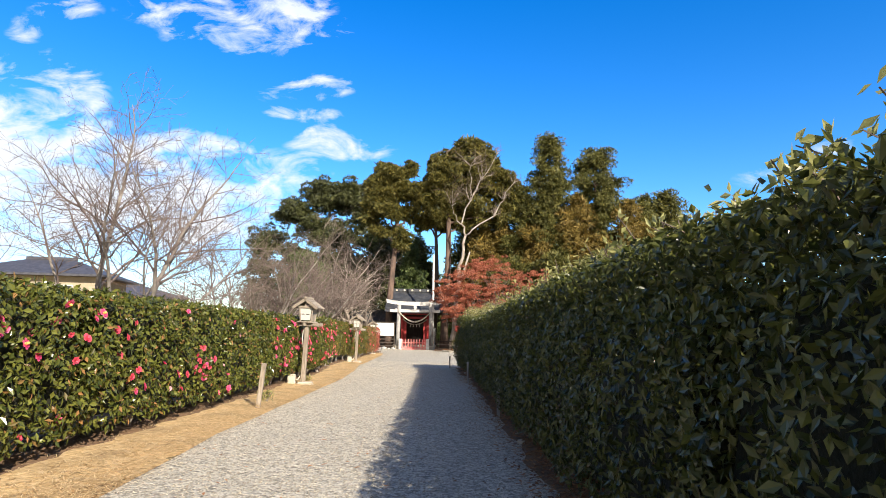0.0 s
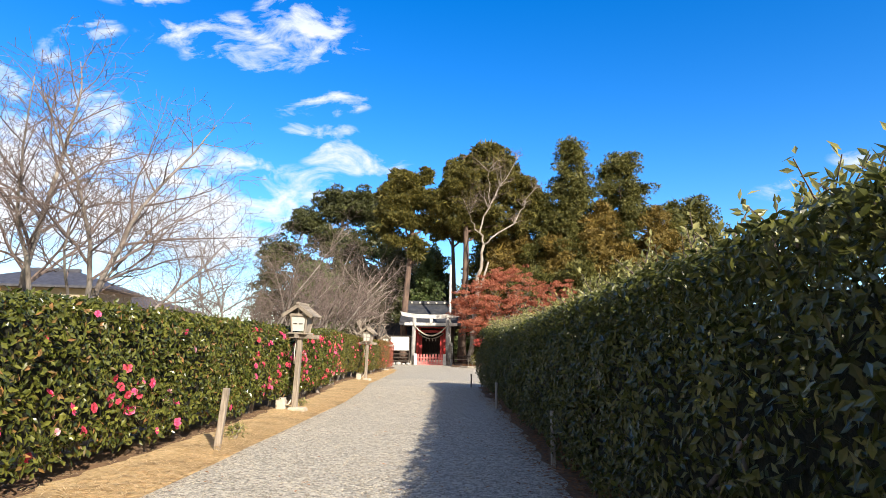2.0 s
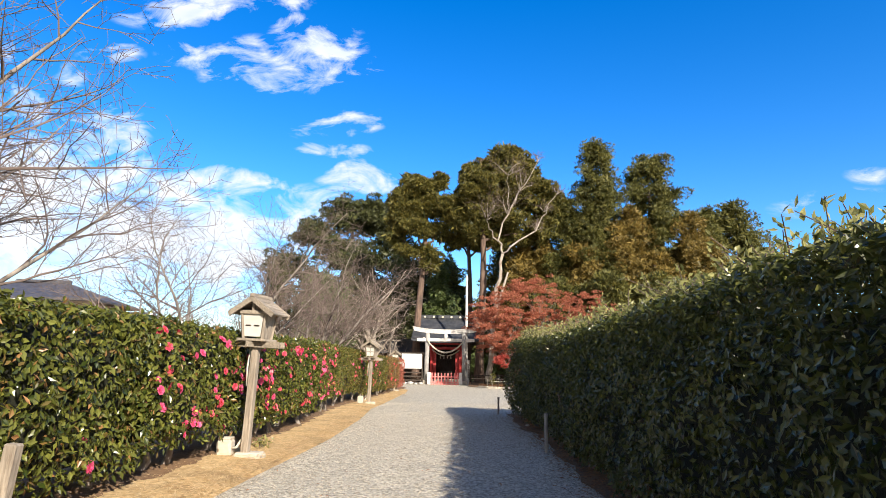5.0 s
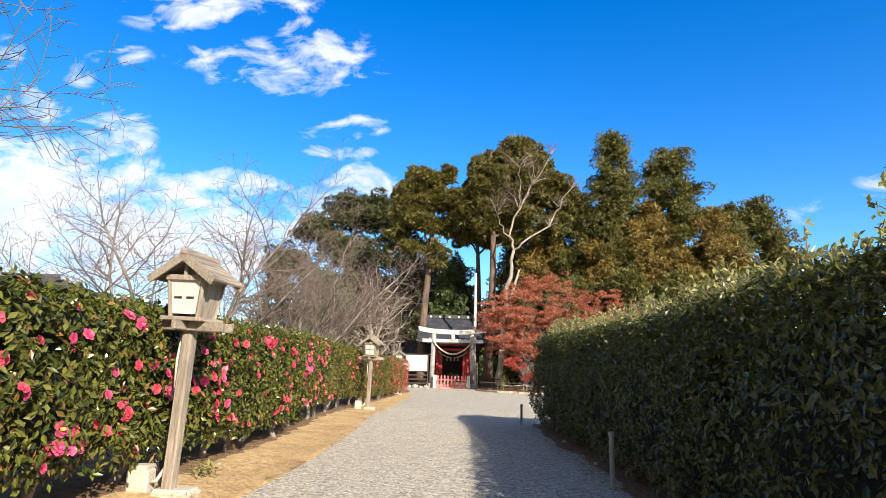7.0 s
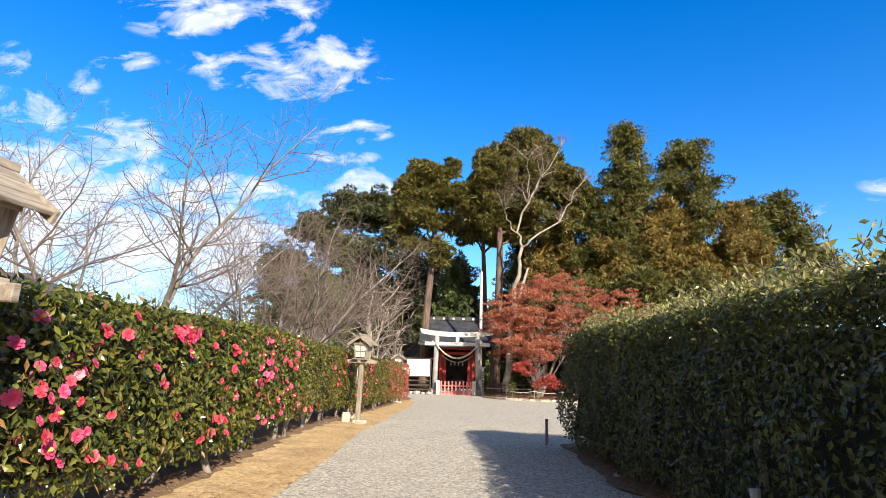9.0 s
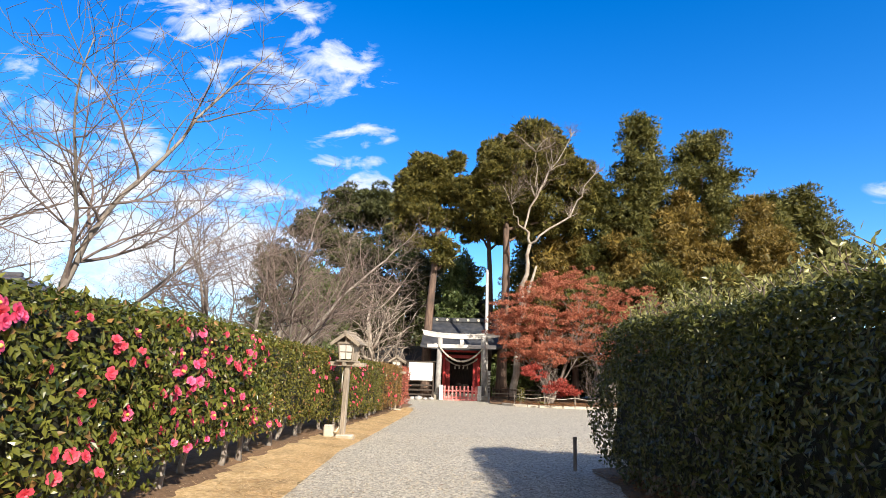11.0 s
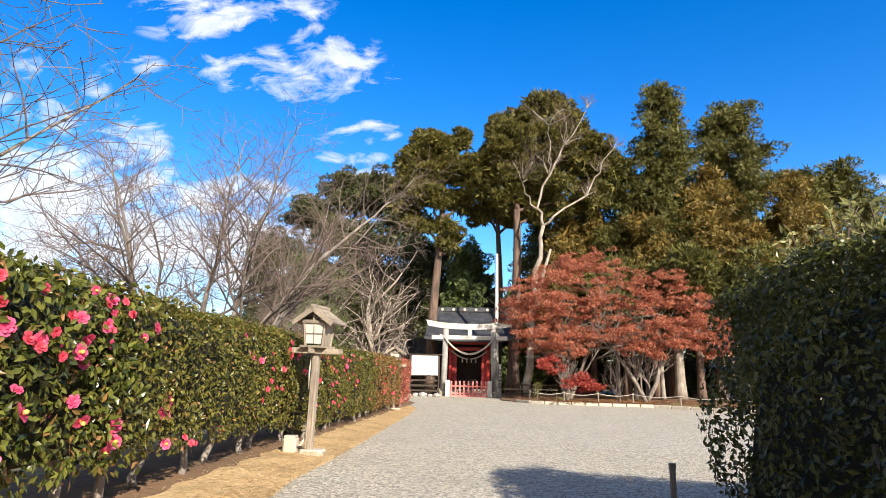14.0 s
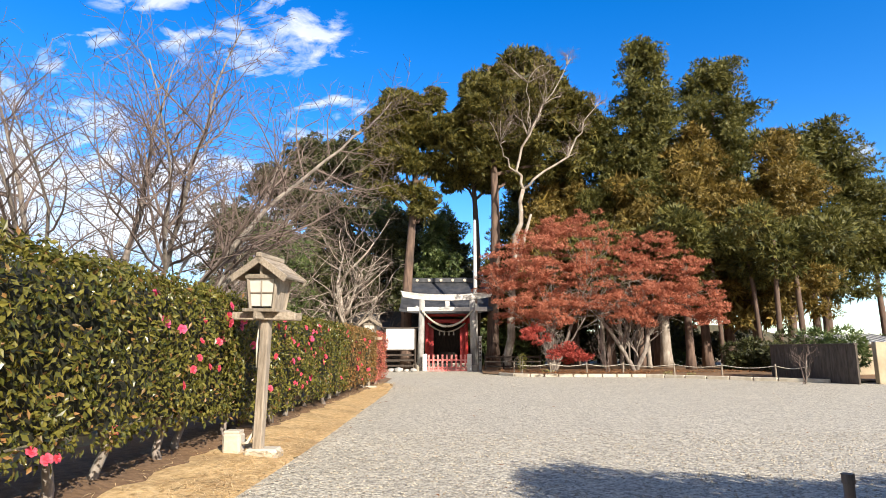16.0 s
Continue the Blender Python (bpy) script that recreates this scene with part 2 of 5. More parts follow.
MAPLE = leafy("maple_leaf", (0.30, 0.080, 0.045), (0.62, 0.245, 0.145), rough=0.6, translucent=0.3, scale=0.5, island=0.6)
MAPLE_RED = leafy("bright_maple_leaf", (0.30, 0.04, 0.032), (0.56, 0.12, 0.085), rough=0.6, translucent=0.3, scale=0.8, island=0.6)
WOOD = material("weathered_wood", (0.22, 0.175, 0.13), (0.45, 0.38, 0.30), scale=5, rough=0.85, bump=0.35, bump_scale=20, stretch=(6, 6, 0.7), stain=((0.19, 0.165, 0.135), 3.0, 0.55))
WOOD_FLAT = material("weathered_board", (0.21, 0.17, 0.125), (0.44, 0.37, 0.29), scale=5, rough=0.85, bump=0.35, bump_scale=20, stretch=(6, 0.7, 6), stain=((0.17, 0.145, 0.115), 3.0, 0.6), jitter=0.2)
WOOD_DARK = material("dark_wood", (0.035, 0.026, 0.02), (0.09, 0.065, 0.05), scale=6, rough=0.8, bump=0.3, stretch=(4, 4, 0.7))
PAPER = material("paper_pane", (0.70, 0.67, 0.60), (0.80, 0.78, 0.72), scale=4, rough=0.7, bump=0.05, translucent=0.2)
CONCRETE = material("pale_concrete", (0.50, 0.44, 0.35), (0.68, 0.62, 0.52), scale=7, rough=0.9, bump=0.3, stain=((0.40, 0.32, 0.22), 3.0, 0.5))
TORII_WHITE = material("white_torii_paint", (0.62, 0.59, 0.56), (0.82, 0.80, 0.77), scale=4, rough=0.6, bump=0.1, stain=((0.42, 0.40, 0.37), 1.6, 0.7))
TORII_GREY = material("grey_torii_stone", (0.22, 0.21, 0.20), (0.46, 0.44, 0.42), scale=5, rough=0.8, bump=0.3, stretch=(1, 1, 0.4), stain=((0.60, 0.58, 0.55), 1.8, 0.7))
RED_PAINT = material("vermilion_paint", (0.50, 0.035, 0.035), (0.66, 0.085, 0.08), scale=5, rough=0.5, bump=0.1, stain=((0.42, 0.05, 0.05), 2.0, 0.4))
RED_FADED = material("faded_red_paint", (0.66, 0.13, 0.12), (0.78, 0.27, 0.25), scale=6, rough=0.6, bump=0.1, stain=((0.80, 0.50, 0.46), 3.0, 0.4))
ROOF = material("dark_roof_metal", (0.035, 0.038, 0.045), (0.075, 0.08, 0.09), scale=3, rough=0.45, bump=0.1, stain=((0.16, 0.15, 0.15), 2.0, 0.4), metal=0.2)
ROPE = material("straw_rope", (0.52, 0.46, 0.36), (0.74, 0.68, 0.58), scale=25, rough=0.9, bump=0.6)
WHITE = material("white_board", (0.76, 0.76, 0.76), (0.84, 0.84, 0.83), scale=3, rough=0.5, bump=0.02)
STEEL = material("grey_pole_metal", (0.50, 0.50, 0.49), (0.70, 0.69, 0.67), scale=4, rough=0.5, bump=0.05, metal=0.1)
PVC = material("cream_conduit", (0.60, 0.56, 0.46), (0.72, 0.68, 0.58), scale=5, rough=0.5, bump=0.05)
WALL_DARK = material("dark_board_wall", (0.05, 0.04, 0.033), (0.11, 0.09, 0.075), scale=4, rough=0.85, bump=0.2, stretch=(3, 3, 0.6))
WALL_CREAM = material("cream_plaster", (0.36, 0.295, 0.20), (0.48, 0.40, 0.28), scale=2, rough=0.85, bump=0.1, stain=((0.5, 0.42, 0.3), 0.8, 0.4))
TILE = material("grey_roof_tile", (0.045, 0.045, 0.055), (0.10, 0.10, 0.12), scale=3, rough=0.6, bump=0.3, jitter=0.1)
GLASS = material("dark_window", (0.03, 0.035, 0.04), (0.05, 0.055, 0.06), scale=1, rough=0.1, bump=0)
HILL = material("wooded_hill", (0.045, 0.05, 0.03), (0.13, 0.11, 0.065), scale=0.35, rough=1.0, bump=0.4, stain=((0.16, 0.11, 0.07), 0.08, 0.6))


# ---- mesh helpers ----
class Geo:
    """Gathers vertices and faces for one mesh."""

    def __init__(self):
        self.v, self.f, self.n = [], [], 0

    def add(self, verts, faces):
        self.v.append(np.asarray(verts, float).reshape(-1, 3))
        self.f.extend([[i + self.n for i in face] for face in faces])
        self.n += len(self.v[-1])
        return self

    def quads(self, verts, k):
        """Many loose polygons of k corners: verts is (m, k, 3)."""
        m = len(verts)
        self.v.append(verts.reshape(-1, 3))
        self.f.extend((np.arange(m * k).reshape(m, k) + self.n).tolist())
        self.n += m * k
        return self

    def mesh(self, name, mat, smooth=False):
        me = bpy.data.meshes.new(name)
        me.from_pydata(np.concatenate(self.v).tolist() if self.v else [], [], self.f)
        me.materials.append(mat)
        if smooth:
            me.polygons.foreach_set("use_smooth", [True] * len(me.polygons))
        me.update()
        return me


def thing(name, at, label, category, group="", kind="", turn=0.0):
    ob = new(name)
    ob.empty_display_size = 0.1
    ob.matrix_basis = pose(*at, 0, 0, turn)
    return tagged(ob, label, category, group, kind)


LOOSE = {"foliage", "crown", "branch_spray", "shoot_growth", "shoot_foliage", "bough_frame", "limb_frame", "dead_branchwork", "stem_cluster", "strand", "core", "rusty_foliage"}


def part(name, geo, mat, parent, label="", smooth=False):
    """One mesh under a thing or a part; geo may be a finished mesh that is shared."""
    me = geo if isinstance(geo, bpy.types.Mesh) else geo.mesh(name, mat, smooth)
    ob = new(name, me)
    ob.parent = parent
    return tagged(ob, label, kind="stuff" if name in LOOSE else "")


def box(cx, cy, cz, sx, sy, sz, geo=None, bevel=0.12, m=None):
    """A box with chamfered upright and top edges (24 corners)."""
    geo = geo or Geo()
    b = min(sx, sy, sz) * bevel
    bm = bmesh.new()
    bmesh.ops.create_cube(bm, size=1.0, matrix=Matrix.Diagonal((sx, sy, sz, 1)))
    bmesh.ops.bevel(bm, geom=bm.edges[:], offset=b, segments=1, affect="EDGES", profile=0.5)
    mat = Matrix.Translation((cx, cy, cz))
    if m is not None:
        mat = mat @ m
    bm.transform(mat)
    bm.verts.index_update()
    geo.add([v.co[:] for v in bm.verts], [[v.index for v in f.verts] for f in bm.faces])
    bm.free()
    return geo


def tube(points, radii, sides=6, geo=None, cap=True):
    geo = geo or Geo()
    p = np.asarray(points, float)
    d = np.gradient(p, axis=0)
    d /= np.linalg.norm(d, axis=1)[:, None] + 1e-9
    ref = np.array([1.0, 0.0, 0.0]) if abs(d[0][0]) < 0.8 else np.array([0.0, 1.0, 0.0])
    a = np.cross(d, ref)
    a /= np.linalg.norm(a, axis=1)[:, None] + 1e-9
    b = np.cross(d, a)
    th = np.linspace(0, 2 * np.pi, sides, endpoint=False)
    r = np.broadcast_to(np.asarray(radii, float), (len(p),))
    ring = p[:, None] + r[:, None, None] * (np.cos(th)[None, :, None] * a[:, None] + np.sin(th)[None, :, None] * b[:, None])
    n = len(p)
    faces = [[i * sides + j, i * sides + (j + 1) % sides, (i + 1) * sides + (j + 1) % sides, (i + 1) * sides + j] for i in range(n - 1) for j in range(sides)]
    if cap:
        faces += [list(range(sides))[::-1], [(n - 1) * sides + j for j in range(sides)]]
    return geo.add(ring.reshape(-1, 3), faces)


def unit(a):
    return a / (np.linalg.norm(a, axis=-1, keepdims=True) + 1e-9)


def leaves(rng, at, normal, length, width, geo, droop=0.35, spread=0.7, fold=0.18):
    """Folded pointed leaves, two four-cornered halves each, tips in random directions across the given normals."""
    n = len(at)
    normal = unit(normal + rng.normal(0, spread, (n, 3)))
    t = unit(np.cross(normal, rng.normal(0, 1, (n, 3))) + np.array([0, 0, -droop]))
    s = unit(np.cross(normal, t))
    L = (length * rng.uniform(0.7, 1.25, n))[:, None]
    W = (width * rng.uniform(0.75, 1.2, n))[:, None]
    nn = np.cross(t, s)
    base, tip, mid = at, at + t * L - nn * L * 0.12, at + t * L * 0.5 - nn * W * fold
    l, r = at + t * L * 0.45 + s * W * 0.5, at + t * L * 0.45 - s * W * 0.5
    verts = np.stack([base, r, tip, l, mid], 1)
    k = geo.n
    geo.v.append(verts.reshape(-1, 3))
    idx = np.arange(n)[:, None] * 5 + k
    f = np.concatenate([idx + np.array([[0, 1, 4]]), idx + np.array([[1, 2, 4]]), idx + np.array([[2, 3, 4]]), idx + np.array([[3, 0, 4]])])
    geo.f.extend(f.tolist())
    geo.n += n * 5
    return geo


def tufts(rng, at, out, size, geo, flat=0.55):
    """Sprays of foliage: a fan of three narrow pointed blades each."""
    n = len(at)
    out = unit(out + rng.normal(0, 0.5, (n, 3)))
    s = unit(np.cross(out, rng.normal(0, 1, (n, 3)) + np.array([0, 0, 0.6])))
    up = np.cross(s, out)
    L = (size * rng.uniform(0.6, 1.3, n))[:, None]
    k = geo.n
    verts = []
    for a in (-0.62, -0.02, 0.6):
        a = a + rng.normal(0, 0.14, n)[:, None]
        d = out * np.cos(a) + s * np.sin(a) * flat * 1.6 + up * rng.normal(0, 0.16, n)[:, None]
        w = np.cross(d, up) * L * 0.135
        verts += [at + d * L * 0.22 + w, at + d * L * rng.uniform(0.8, 1.1, n)[:, None], at + d * L * 0.22 - w]
    geo.v.append(np.stack(verts, 1).reshape(-1, 3))
    idx = np.arange(n)[:, None] * 9 + k
    geo.f.extend(np.concatenate([idx + np.array([[3 * b, 1 + 3 * b, 2 + 3 * b]]) for b in range(3)]).tolist())
    geo.n += n * 9
    return geo


def wob(a, b, seed=0.0):
    """Smooth unevenness from two coordinates, about -1 to 1."""
    return (np.sin(a * 2.1 + seed) * np.cos(b * 3.3 - seed) + 0.6 * np.sin(a * 5.3 - b * 2.7 + seed * 2) + 0.4 * np.cos(a * 9.1 + b * 7.7 + seed)) / 2.0


# ---- ground ----
def sheet(name, outline, z, mat, label, category, step=None):
    geo = Geo().add([(x, y, z) for x, y in outline], [list(range(len(outline)))])
    return tagged(new(name, geo.mesh(name, mat)), label, category, "", "structure")


def strip(name, ys, left, right, zf, mat, label, category, across=8):
    """A strip of ground between two edges, with its own relief."""
    n = len(ys)
    v, f = [], []
    for i, y in enumerate(ys):
        for j in range(across + 1):
            k = j / across
            x = left(y) * (1 - k) + right(y) * k
            v.append((x, y, zf(x, y, k)))
    for i in range(n - 1):
        for j in range(across):
            a = i * (across + 1) + j
            f.append([a, a + 1, a + across + 2, a + across + 1])
    return tagged(new(name, Geo().add(v, f).mesh(name, mat, True)), label, category, "", "structure")


def line(points):
    xs, ys = [p[0] for p in points], [p[1] for p in points]
    return lambda y: float(np.interp(y, xs, ys))


gravel_edge = line([(-6, -2.45), (4, -2.5), (8, -2.75), (18, -2.75), (22, -2.95), (26, -3.3), (29, -3.3), (33, -3.4), (38, -3.5), (42, -3.75), (46, -5.0), (58, -7.0)])
hedge_face = line([(-6, -3.55), (10, -3.5), (19, -3.55), (22, -3.8), (25, -4.1), (31, -4.12), (36, -4.05), (40, -4.05), (46, -4.2)])
ground = sheet("ground", [(-900, -900), (900, -900), (900, 900), (-900, 900)], -0.03, FIELD, "dry winter field of tan grass and soil", "ground")
road = strip("gravel_path", np.linspace(-6, 57, 64), gravel_edge, lambda y: 1.25 if y < 24.4 else min(14.0, 1.25 + (y - 24.4) * 12), lambda x, y, k: 0.012 * wob(x, y * 0.7), GRAVEL, "pale grey crushed gravel path opening into a forecourt", "path", 14)
verge = strip("verge", np.linspace(-6, 46, 330), lambda y: hedge_face(y) - 1.6, lambda y: gravel_edge(y) + 0.17 * wob(y * 1.1, 0.4, 2.0) + 0.06 * wob(y * 5.0, 1.4, 1.0) + 0.05, lambda x, y, k: 0.05 - 0.075 * max(0.0, (k - 0.6) / 0.4) ** 2 + 0.018 * wob(x * 3, y * 2) * (1 - k), VERGE, "tan verge of dry grass and bare earth under the hedge", "verge", 14)
soil_right = strip("soil_strip", np.linspace(-6, 24.9, 80), lambda y: (1.0 if y < 20 else 0.8) + 0.08 * wob(y * 1.5, 1.0), lambda y: 3.2, lambda x, y, k: 0.016 + 0.05 * math.sin(k * math.pi) + 0.01 * wob(x * 3, y * 2, 1.0), SOIL, "dark brown earth littered with leaves under the hedge", "soil", 10)
hedge_soil = strip("hedge_soil", np.linspace(-6, 46, 260), lambda y: hedge_face(y) - 1.7, lambda y: hedge_face(y) - 0.06 + 0.10 * wob(y * 1.4, 0.9, 1.0) + 0.05 * wob(y * 5.5, 0.3, 3.0), lambda x, y, k: 0.075 + 0.03 * math.sin(k * math.pi) - 0.045 * max(0.0, k - 0.8) * 5 + 0.012 * wob(x * 4, y * 3), SOIL, "dark bare earth under the camellia hedge", "soil", 12)
bed_edge = lambda x: float(np.interp(x, [-0.2, 1.2, 6.7, 9.0, 11.0, 12.0], [51.5, 48.6, 48.0, 45.6, 43.6, 42.8]))


def forest_floor():
    v, f = [], []
    xs = np.linspace(-0.3, 34, 60)
    for x in xs:
        e = bed_edge(x) if x < 12 else 42.8 + (x - 12) * 0.3
        for k in np.linspace(0, 1, 12):
            y = e + 0.15 + k * (82 - e)
            v.append((x, y, 0.05 + 0.10 * min(1, k * 6) + 0.04 * wob(x, y)))
    for i in range(len(xs) - 1):
        for j in range(11):
            a = i * 12 + j
            f.append([a, a + 12, a + 13, a + 1])
    tagged(new("forest_floor", Geo().add(v, f).mesh("forest_floor", SOIL, True)), "brown woodland earth covered with fallen leaves", "soil", "", "structure")
    left = Geo().add([(-34, 50, 0.02), (-7.2, 50, 0.02), (-6.2, 57.2, 0.02), (-6.2, 90, 0.02), (-34, 90, 0.02)], [[0, 1, 2, 3, 4]])
    tagged(new("woodland_soil", left.mesh("woodland_soil", SOIL)), "shaded brown woodland earth beside the shrine", "soil", "", "structure")


forest_floor()


def far_hills():
    rng = np.random.default_rng(5)
    for name, y, h, x0, x1 in (("backdrop", 420, 13, -900, 900),):
        xs = np.linspace(x0, x1, 260)
        top = h + 5 * np.sin(xs * 0.011) + 3 * np.sin(xs * 0.037 + 1) + rng.normal(0, 0.7, len(xs))
        v = [(x, y + 40 * math.sin(x * 0.004), -1) for x in xs] + [(x, y + 40 * math.sin(x * 0.004) + 30, z) for x, z in zip(xs, top)]
        n = len(xs)
        tagged(new(name, Geo().add(v, [[i, i + 1, n + i + 1, n + i] for i in range(n - 1)]).mesh(name, HILL)), "low distant wooded hills in winter browns", "hills", "", "structure")


far_hills()


# ---- hedges ----
def hedge_points(rng, count, y0, y1, face, depth, top, skirt, side):
    """Points and normals over the front, back, top and ends of a clipped hedge. side: +1 when its front looks to +x."""
    h = (top(y0) + top(y1)) / 2 - skirt
    L = y1 - y0
    areas = np.array([L * h * 1.25, L * h * 0.45, L * depth, h * depth * 0.7, h * depth * 0.7])
    which = rng.choice(5, count, p=areas / areas.sum())
    y = rng.uniform(y0, y1, count)
    tz = np.array([top(a) for a in y])
    z = skirt + (tz - skirt) * rng.uniform(0, 1, count) ** 0.9
    d = rng.uniform(0, depth, count)
    nrm = np.zeros((count, 3))
    fx = np.array([face(a) for a in y])
    bulge = 0.10 * wob(y * 1.2, z * 1.5, 1.0) - (0.16 if side > 0 else 0.42) * np.clip((z - tz) / (0.3 if side > 0 else 0.8) + 1, 0, 1) ** (2 if side > 0 else 1.4) - 0.12 * np.clip((skirt + 0.3 - z) / 0.3, 0, 1)
    inward = rng.exponential(0.055, count) - 0.03
    x = np.where(which == 0, fx + side * (bulge - inward), fx - side * (depth + bulge - inward))
    nrm[which == 0, 0], nrm[which == 1, 0] = side, -side
    m = which == 2
    x[m] = (fx - side * d)[m]
    z[m] = (tz + 0.06 * wob(y * 1.7, d * 3, 2.0) - np.abs(inward) * 1.2 - 0.25 * np.abs(d / depth - 0.5) ** 3 * 4)[m]
    nrm[m, 2] = 1
    for k, yy, s in ((3, y0, -1), (4, y1, 1)):
        m = which == k
        y[m] = yy + s * (bulge - inward)[m] * 1.2
        x[m] = (fx - side * d)[m]
        nrm[m, 1] = s
    nrm[:, 2] += 0.35
    return np.stack([x, y, z], 1), nrm, which


def flower_mesh(name, mat, rng, r):
    """A camellia bloom: two whorls of cupped petals."""
    geo = Geo()
    for ring, (k, tilt, rr) in enumerate(((6, 0.12, 1.05), (5, 0.5, 0.78), (4, 0.95, 0.5))):
        for i in range(k):
            a = 2 * math.pi * (i + 0.5 * ring) / k + rng.uniform(-0.2, 0.2)
            ct, st = math.cos(tilt), math.sin(tilt)
            o, s = np.array([math.cos(a), math.sin(a), 0]), np.array([-math.sin(a), math.cos(a), 0])
            up = np.array([0, 0, 1.0])
            q = r * rr
            f = lambda u, w, h=0.0: o * q * u * ct + up * q * (u * st + h) + s * q * w
            geo.add([f(0.05, 0), f(0.45, 0.34, 0.08), f(0.85, 0.36, 0.05), f(1.02, 0.02, 0.0), f(0.85, -0.36, 0.05), f(0.45, -0.34, 0.08), f(0.55, 0, -0.05)],
                    [[0, 6, 1], [1, 6, 2], [2, 6, 3], [3, 6, 4], [4, 6, 5], [5, 6, 0]])
    return geo.mesh(name, mat, True)


FRNG = np.random.default_rng(11)
FLOWERS = {"pink": [flower_mesh("flower", PETAL, FRNG, 0.052) for _ in range(3)], "red": [flower_mesh("flower", PETAL_RED, FRNG, 0.045) for _ in range(3)],
           "pale": [flower_mesh("flower", PETAL_PALE, FRNG, 0.052) for _ in range(2)]}
EYE_GEO = tube([(0, 0, 0.0), (0, 0, 0.03), (0, 0, 0.04)], [0.012, 0.014, 0.006], 6).mesh("stamens", STAMEN)


def hedge(name, label, seed, y0, y1, face, depth, top, skirt, side, density, size, mat, flowers=(), trunks=0.8, core=True):
    rng = np.random.default_rng(seed)
    base = (face((y0 + y1) / 2) - side * depth / 2, (y0 + y1) / 2, 0.02)
    ob = thing(name, base, label, "hedge", "hedges along the path")
    off = np.array(base)
    area = (y1 - y0) * ((top(y0) - skirt) * 1.7 + depth)
    p, n, which = hedge_points(rng, int(area * density), y0, y1, face, depth, top, skirt, side)
    if side < 0:
        # loose leaves inside the thin upper part
        k = int((y1 - y0) * depth * 1250)
        yy = rng.uniform(y0, y1, k)
        inner = np.stack([np.array([face(a) for a in yy]) - side * rng.uniform(0.05, depth - 0.05, k), yy, np.array([top(a) for a in yy]) - rng.uniform(0.02, 0.72, k)], 1)
        p, n, which = np.concatenate([p, inner]), np.concatenate([n, np.tile((side * 0.4, 0.0, 0.8), (k, 1))]), np.concatenate([which, np.full(k, 9)])
    old = (rng.uniform(0, 1, len(p)) < 0.10) & (side > 0)
    part("foliage", leaves(rng, p[~old] - off, n[~old], size, size * 0.52, Geo()), mat, ob)
    if old.any():
        part("rusty_foliage", leaves(rng, p[old] - off, n[old], size, size * 0.46, Geo()), CAMELLIA_RUST, ob, "rust coloured old leaves")
    # added solid body behind the leaves: stops light, its black stands for depth shade
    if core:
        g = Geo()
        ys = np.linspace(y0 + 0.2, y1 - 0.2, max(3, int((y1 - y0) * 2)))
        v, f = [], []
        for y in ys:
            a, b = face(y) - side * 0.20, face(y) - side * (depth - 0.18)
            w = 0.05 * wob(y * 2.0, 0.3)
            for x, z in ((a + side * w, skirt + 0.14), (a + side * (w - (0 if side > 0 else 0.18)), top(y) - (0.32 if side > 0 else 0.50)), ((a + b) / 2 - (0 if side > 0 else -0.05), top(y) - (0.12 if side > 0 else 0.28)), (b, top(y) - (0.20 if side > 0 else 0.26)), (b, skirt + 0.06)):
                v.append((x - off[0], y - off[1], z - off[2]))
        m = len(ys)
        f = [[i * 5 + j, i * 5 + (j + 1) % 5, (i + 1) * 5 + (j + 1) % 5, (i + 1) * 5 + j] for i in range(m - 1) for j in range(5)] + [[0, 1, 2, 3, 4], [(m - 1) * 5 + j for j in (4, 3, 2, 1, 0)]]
        part("core", g.add(v, f), HEDGE_SHADE_CORE, ob, "solid near-black core that blocks light and stands for inner shade")
    k = int((y1 - y0) / trunks)
    for i in range(k):
        y = y0 + (i + 0.5 + rng.uniform(-0.25, 0.25)) * (y1 - y0) / k
        x = face(y) - side * (0.30 + rng.uniform(-0.08, 0.25))
        bend = rng.normal(0, 0.04, (5, 3))
        pts = [(x - off[0] + bend[j][0], y - off[1] + bend[j][1], z) for j, z in enumerate((-0.03, 0.15, 0.32, 0.55, 0.85))]
        g = tube(pts, [0.055, 0.04, 0.036, 0.03, 0.02], 6)
        for s in range(2):
            q = pts[2]
            g = tube([q, (q[0] - side * abs(rng.normal(0, 0.1)), q[1] + rng.normal(0, 0.15), 0.6), (q[0] - side * abs(rng.normal(0, 0.15)), q[1] + rng.normal(0, 0.25), 0.9)], [0.022, 0.018, 0.01], 5, g)
        part("trunk", g, BARK, ob, "", True)
    for kind, count, lo, hi, ya, yb in flowers:
        m = np.flatnonzero((which == 0) & (p[:, 1] > ya) & (p[:, 1] < yb) & (p[:, 2] > lo) & (p[:, 2] < hi))
        spots = []
        clump = None
        for i in range(count):
            j = int(rng.choice(m))
            if clump is not None and rng.uniform() < 0.45:
                near = m[np.abs(p[m] - p[clump]).sum(1) < 0.4]
                j = int(rng.choice(near)) if len(near) else j
            clump = j
            c = p[j] - off
            d = Vector((side * 1.0, rng.normal(-0.25, 0.4), rng.normal(0.15, 0.35))).normalized()
            fl = part("flower", FLOWERS[kind][int(rng.integers(len(FLOWERS[kind])))], None, ob, {"pink": "open pink camellia bloom", "red": "small red camellia bloom", "pale": "pale pink open bloom"}[kind])
            s = rng.uniform(0.65, 1.15)
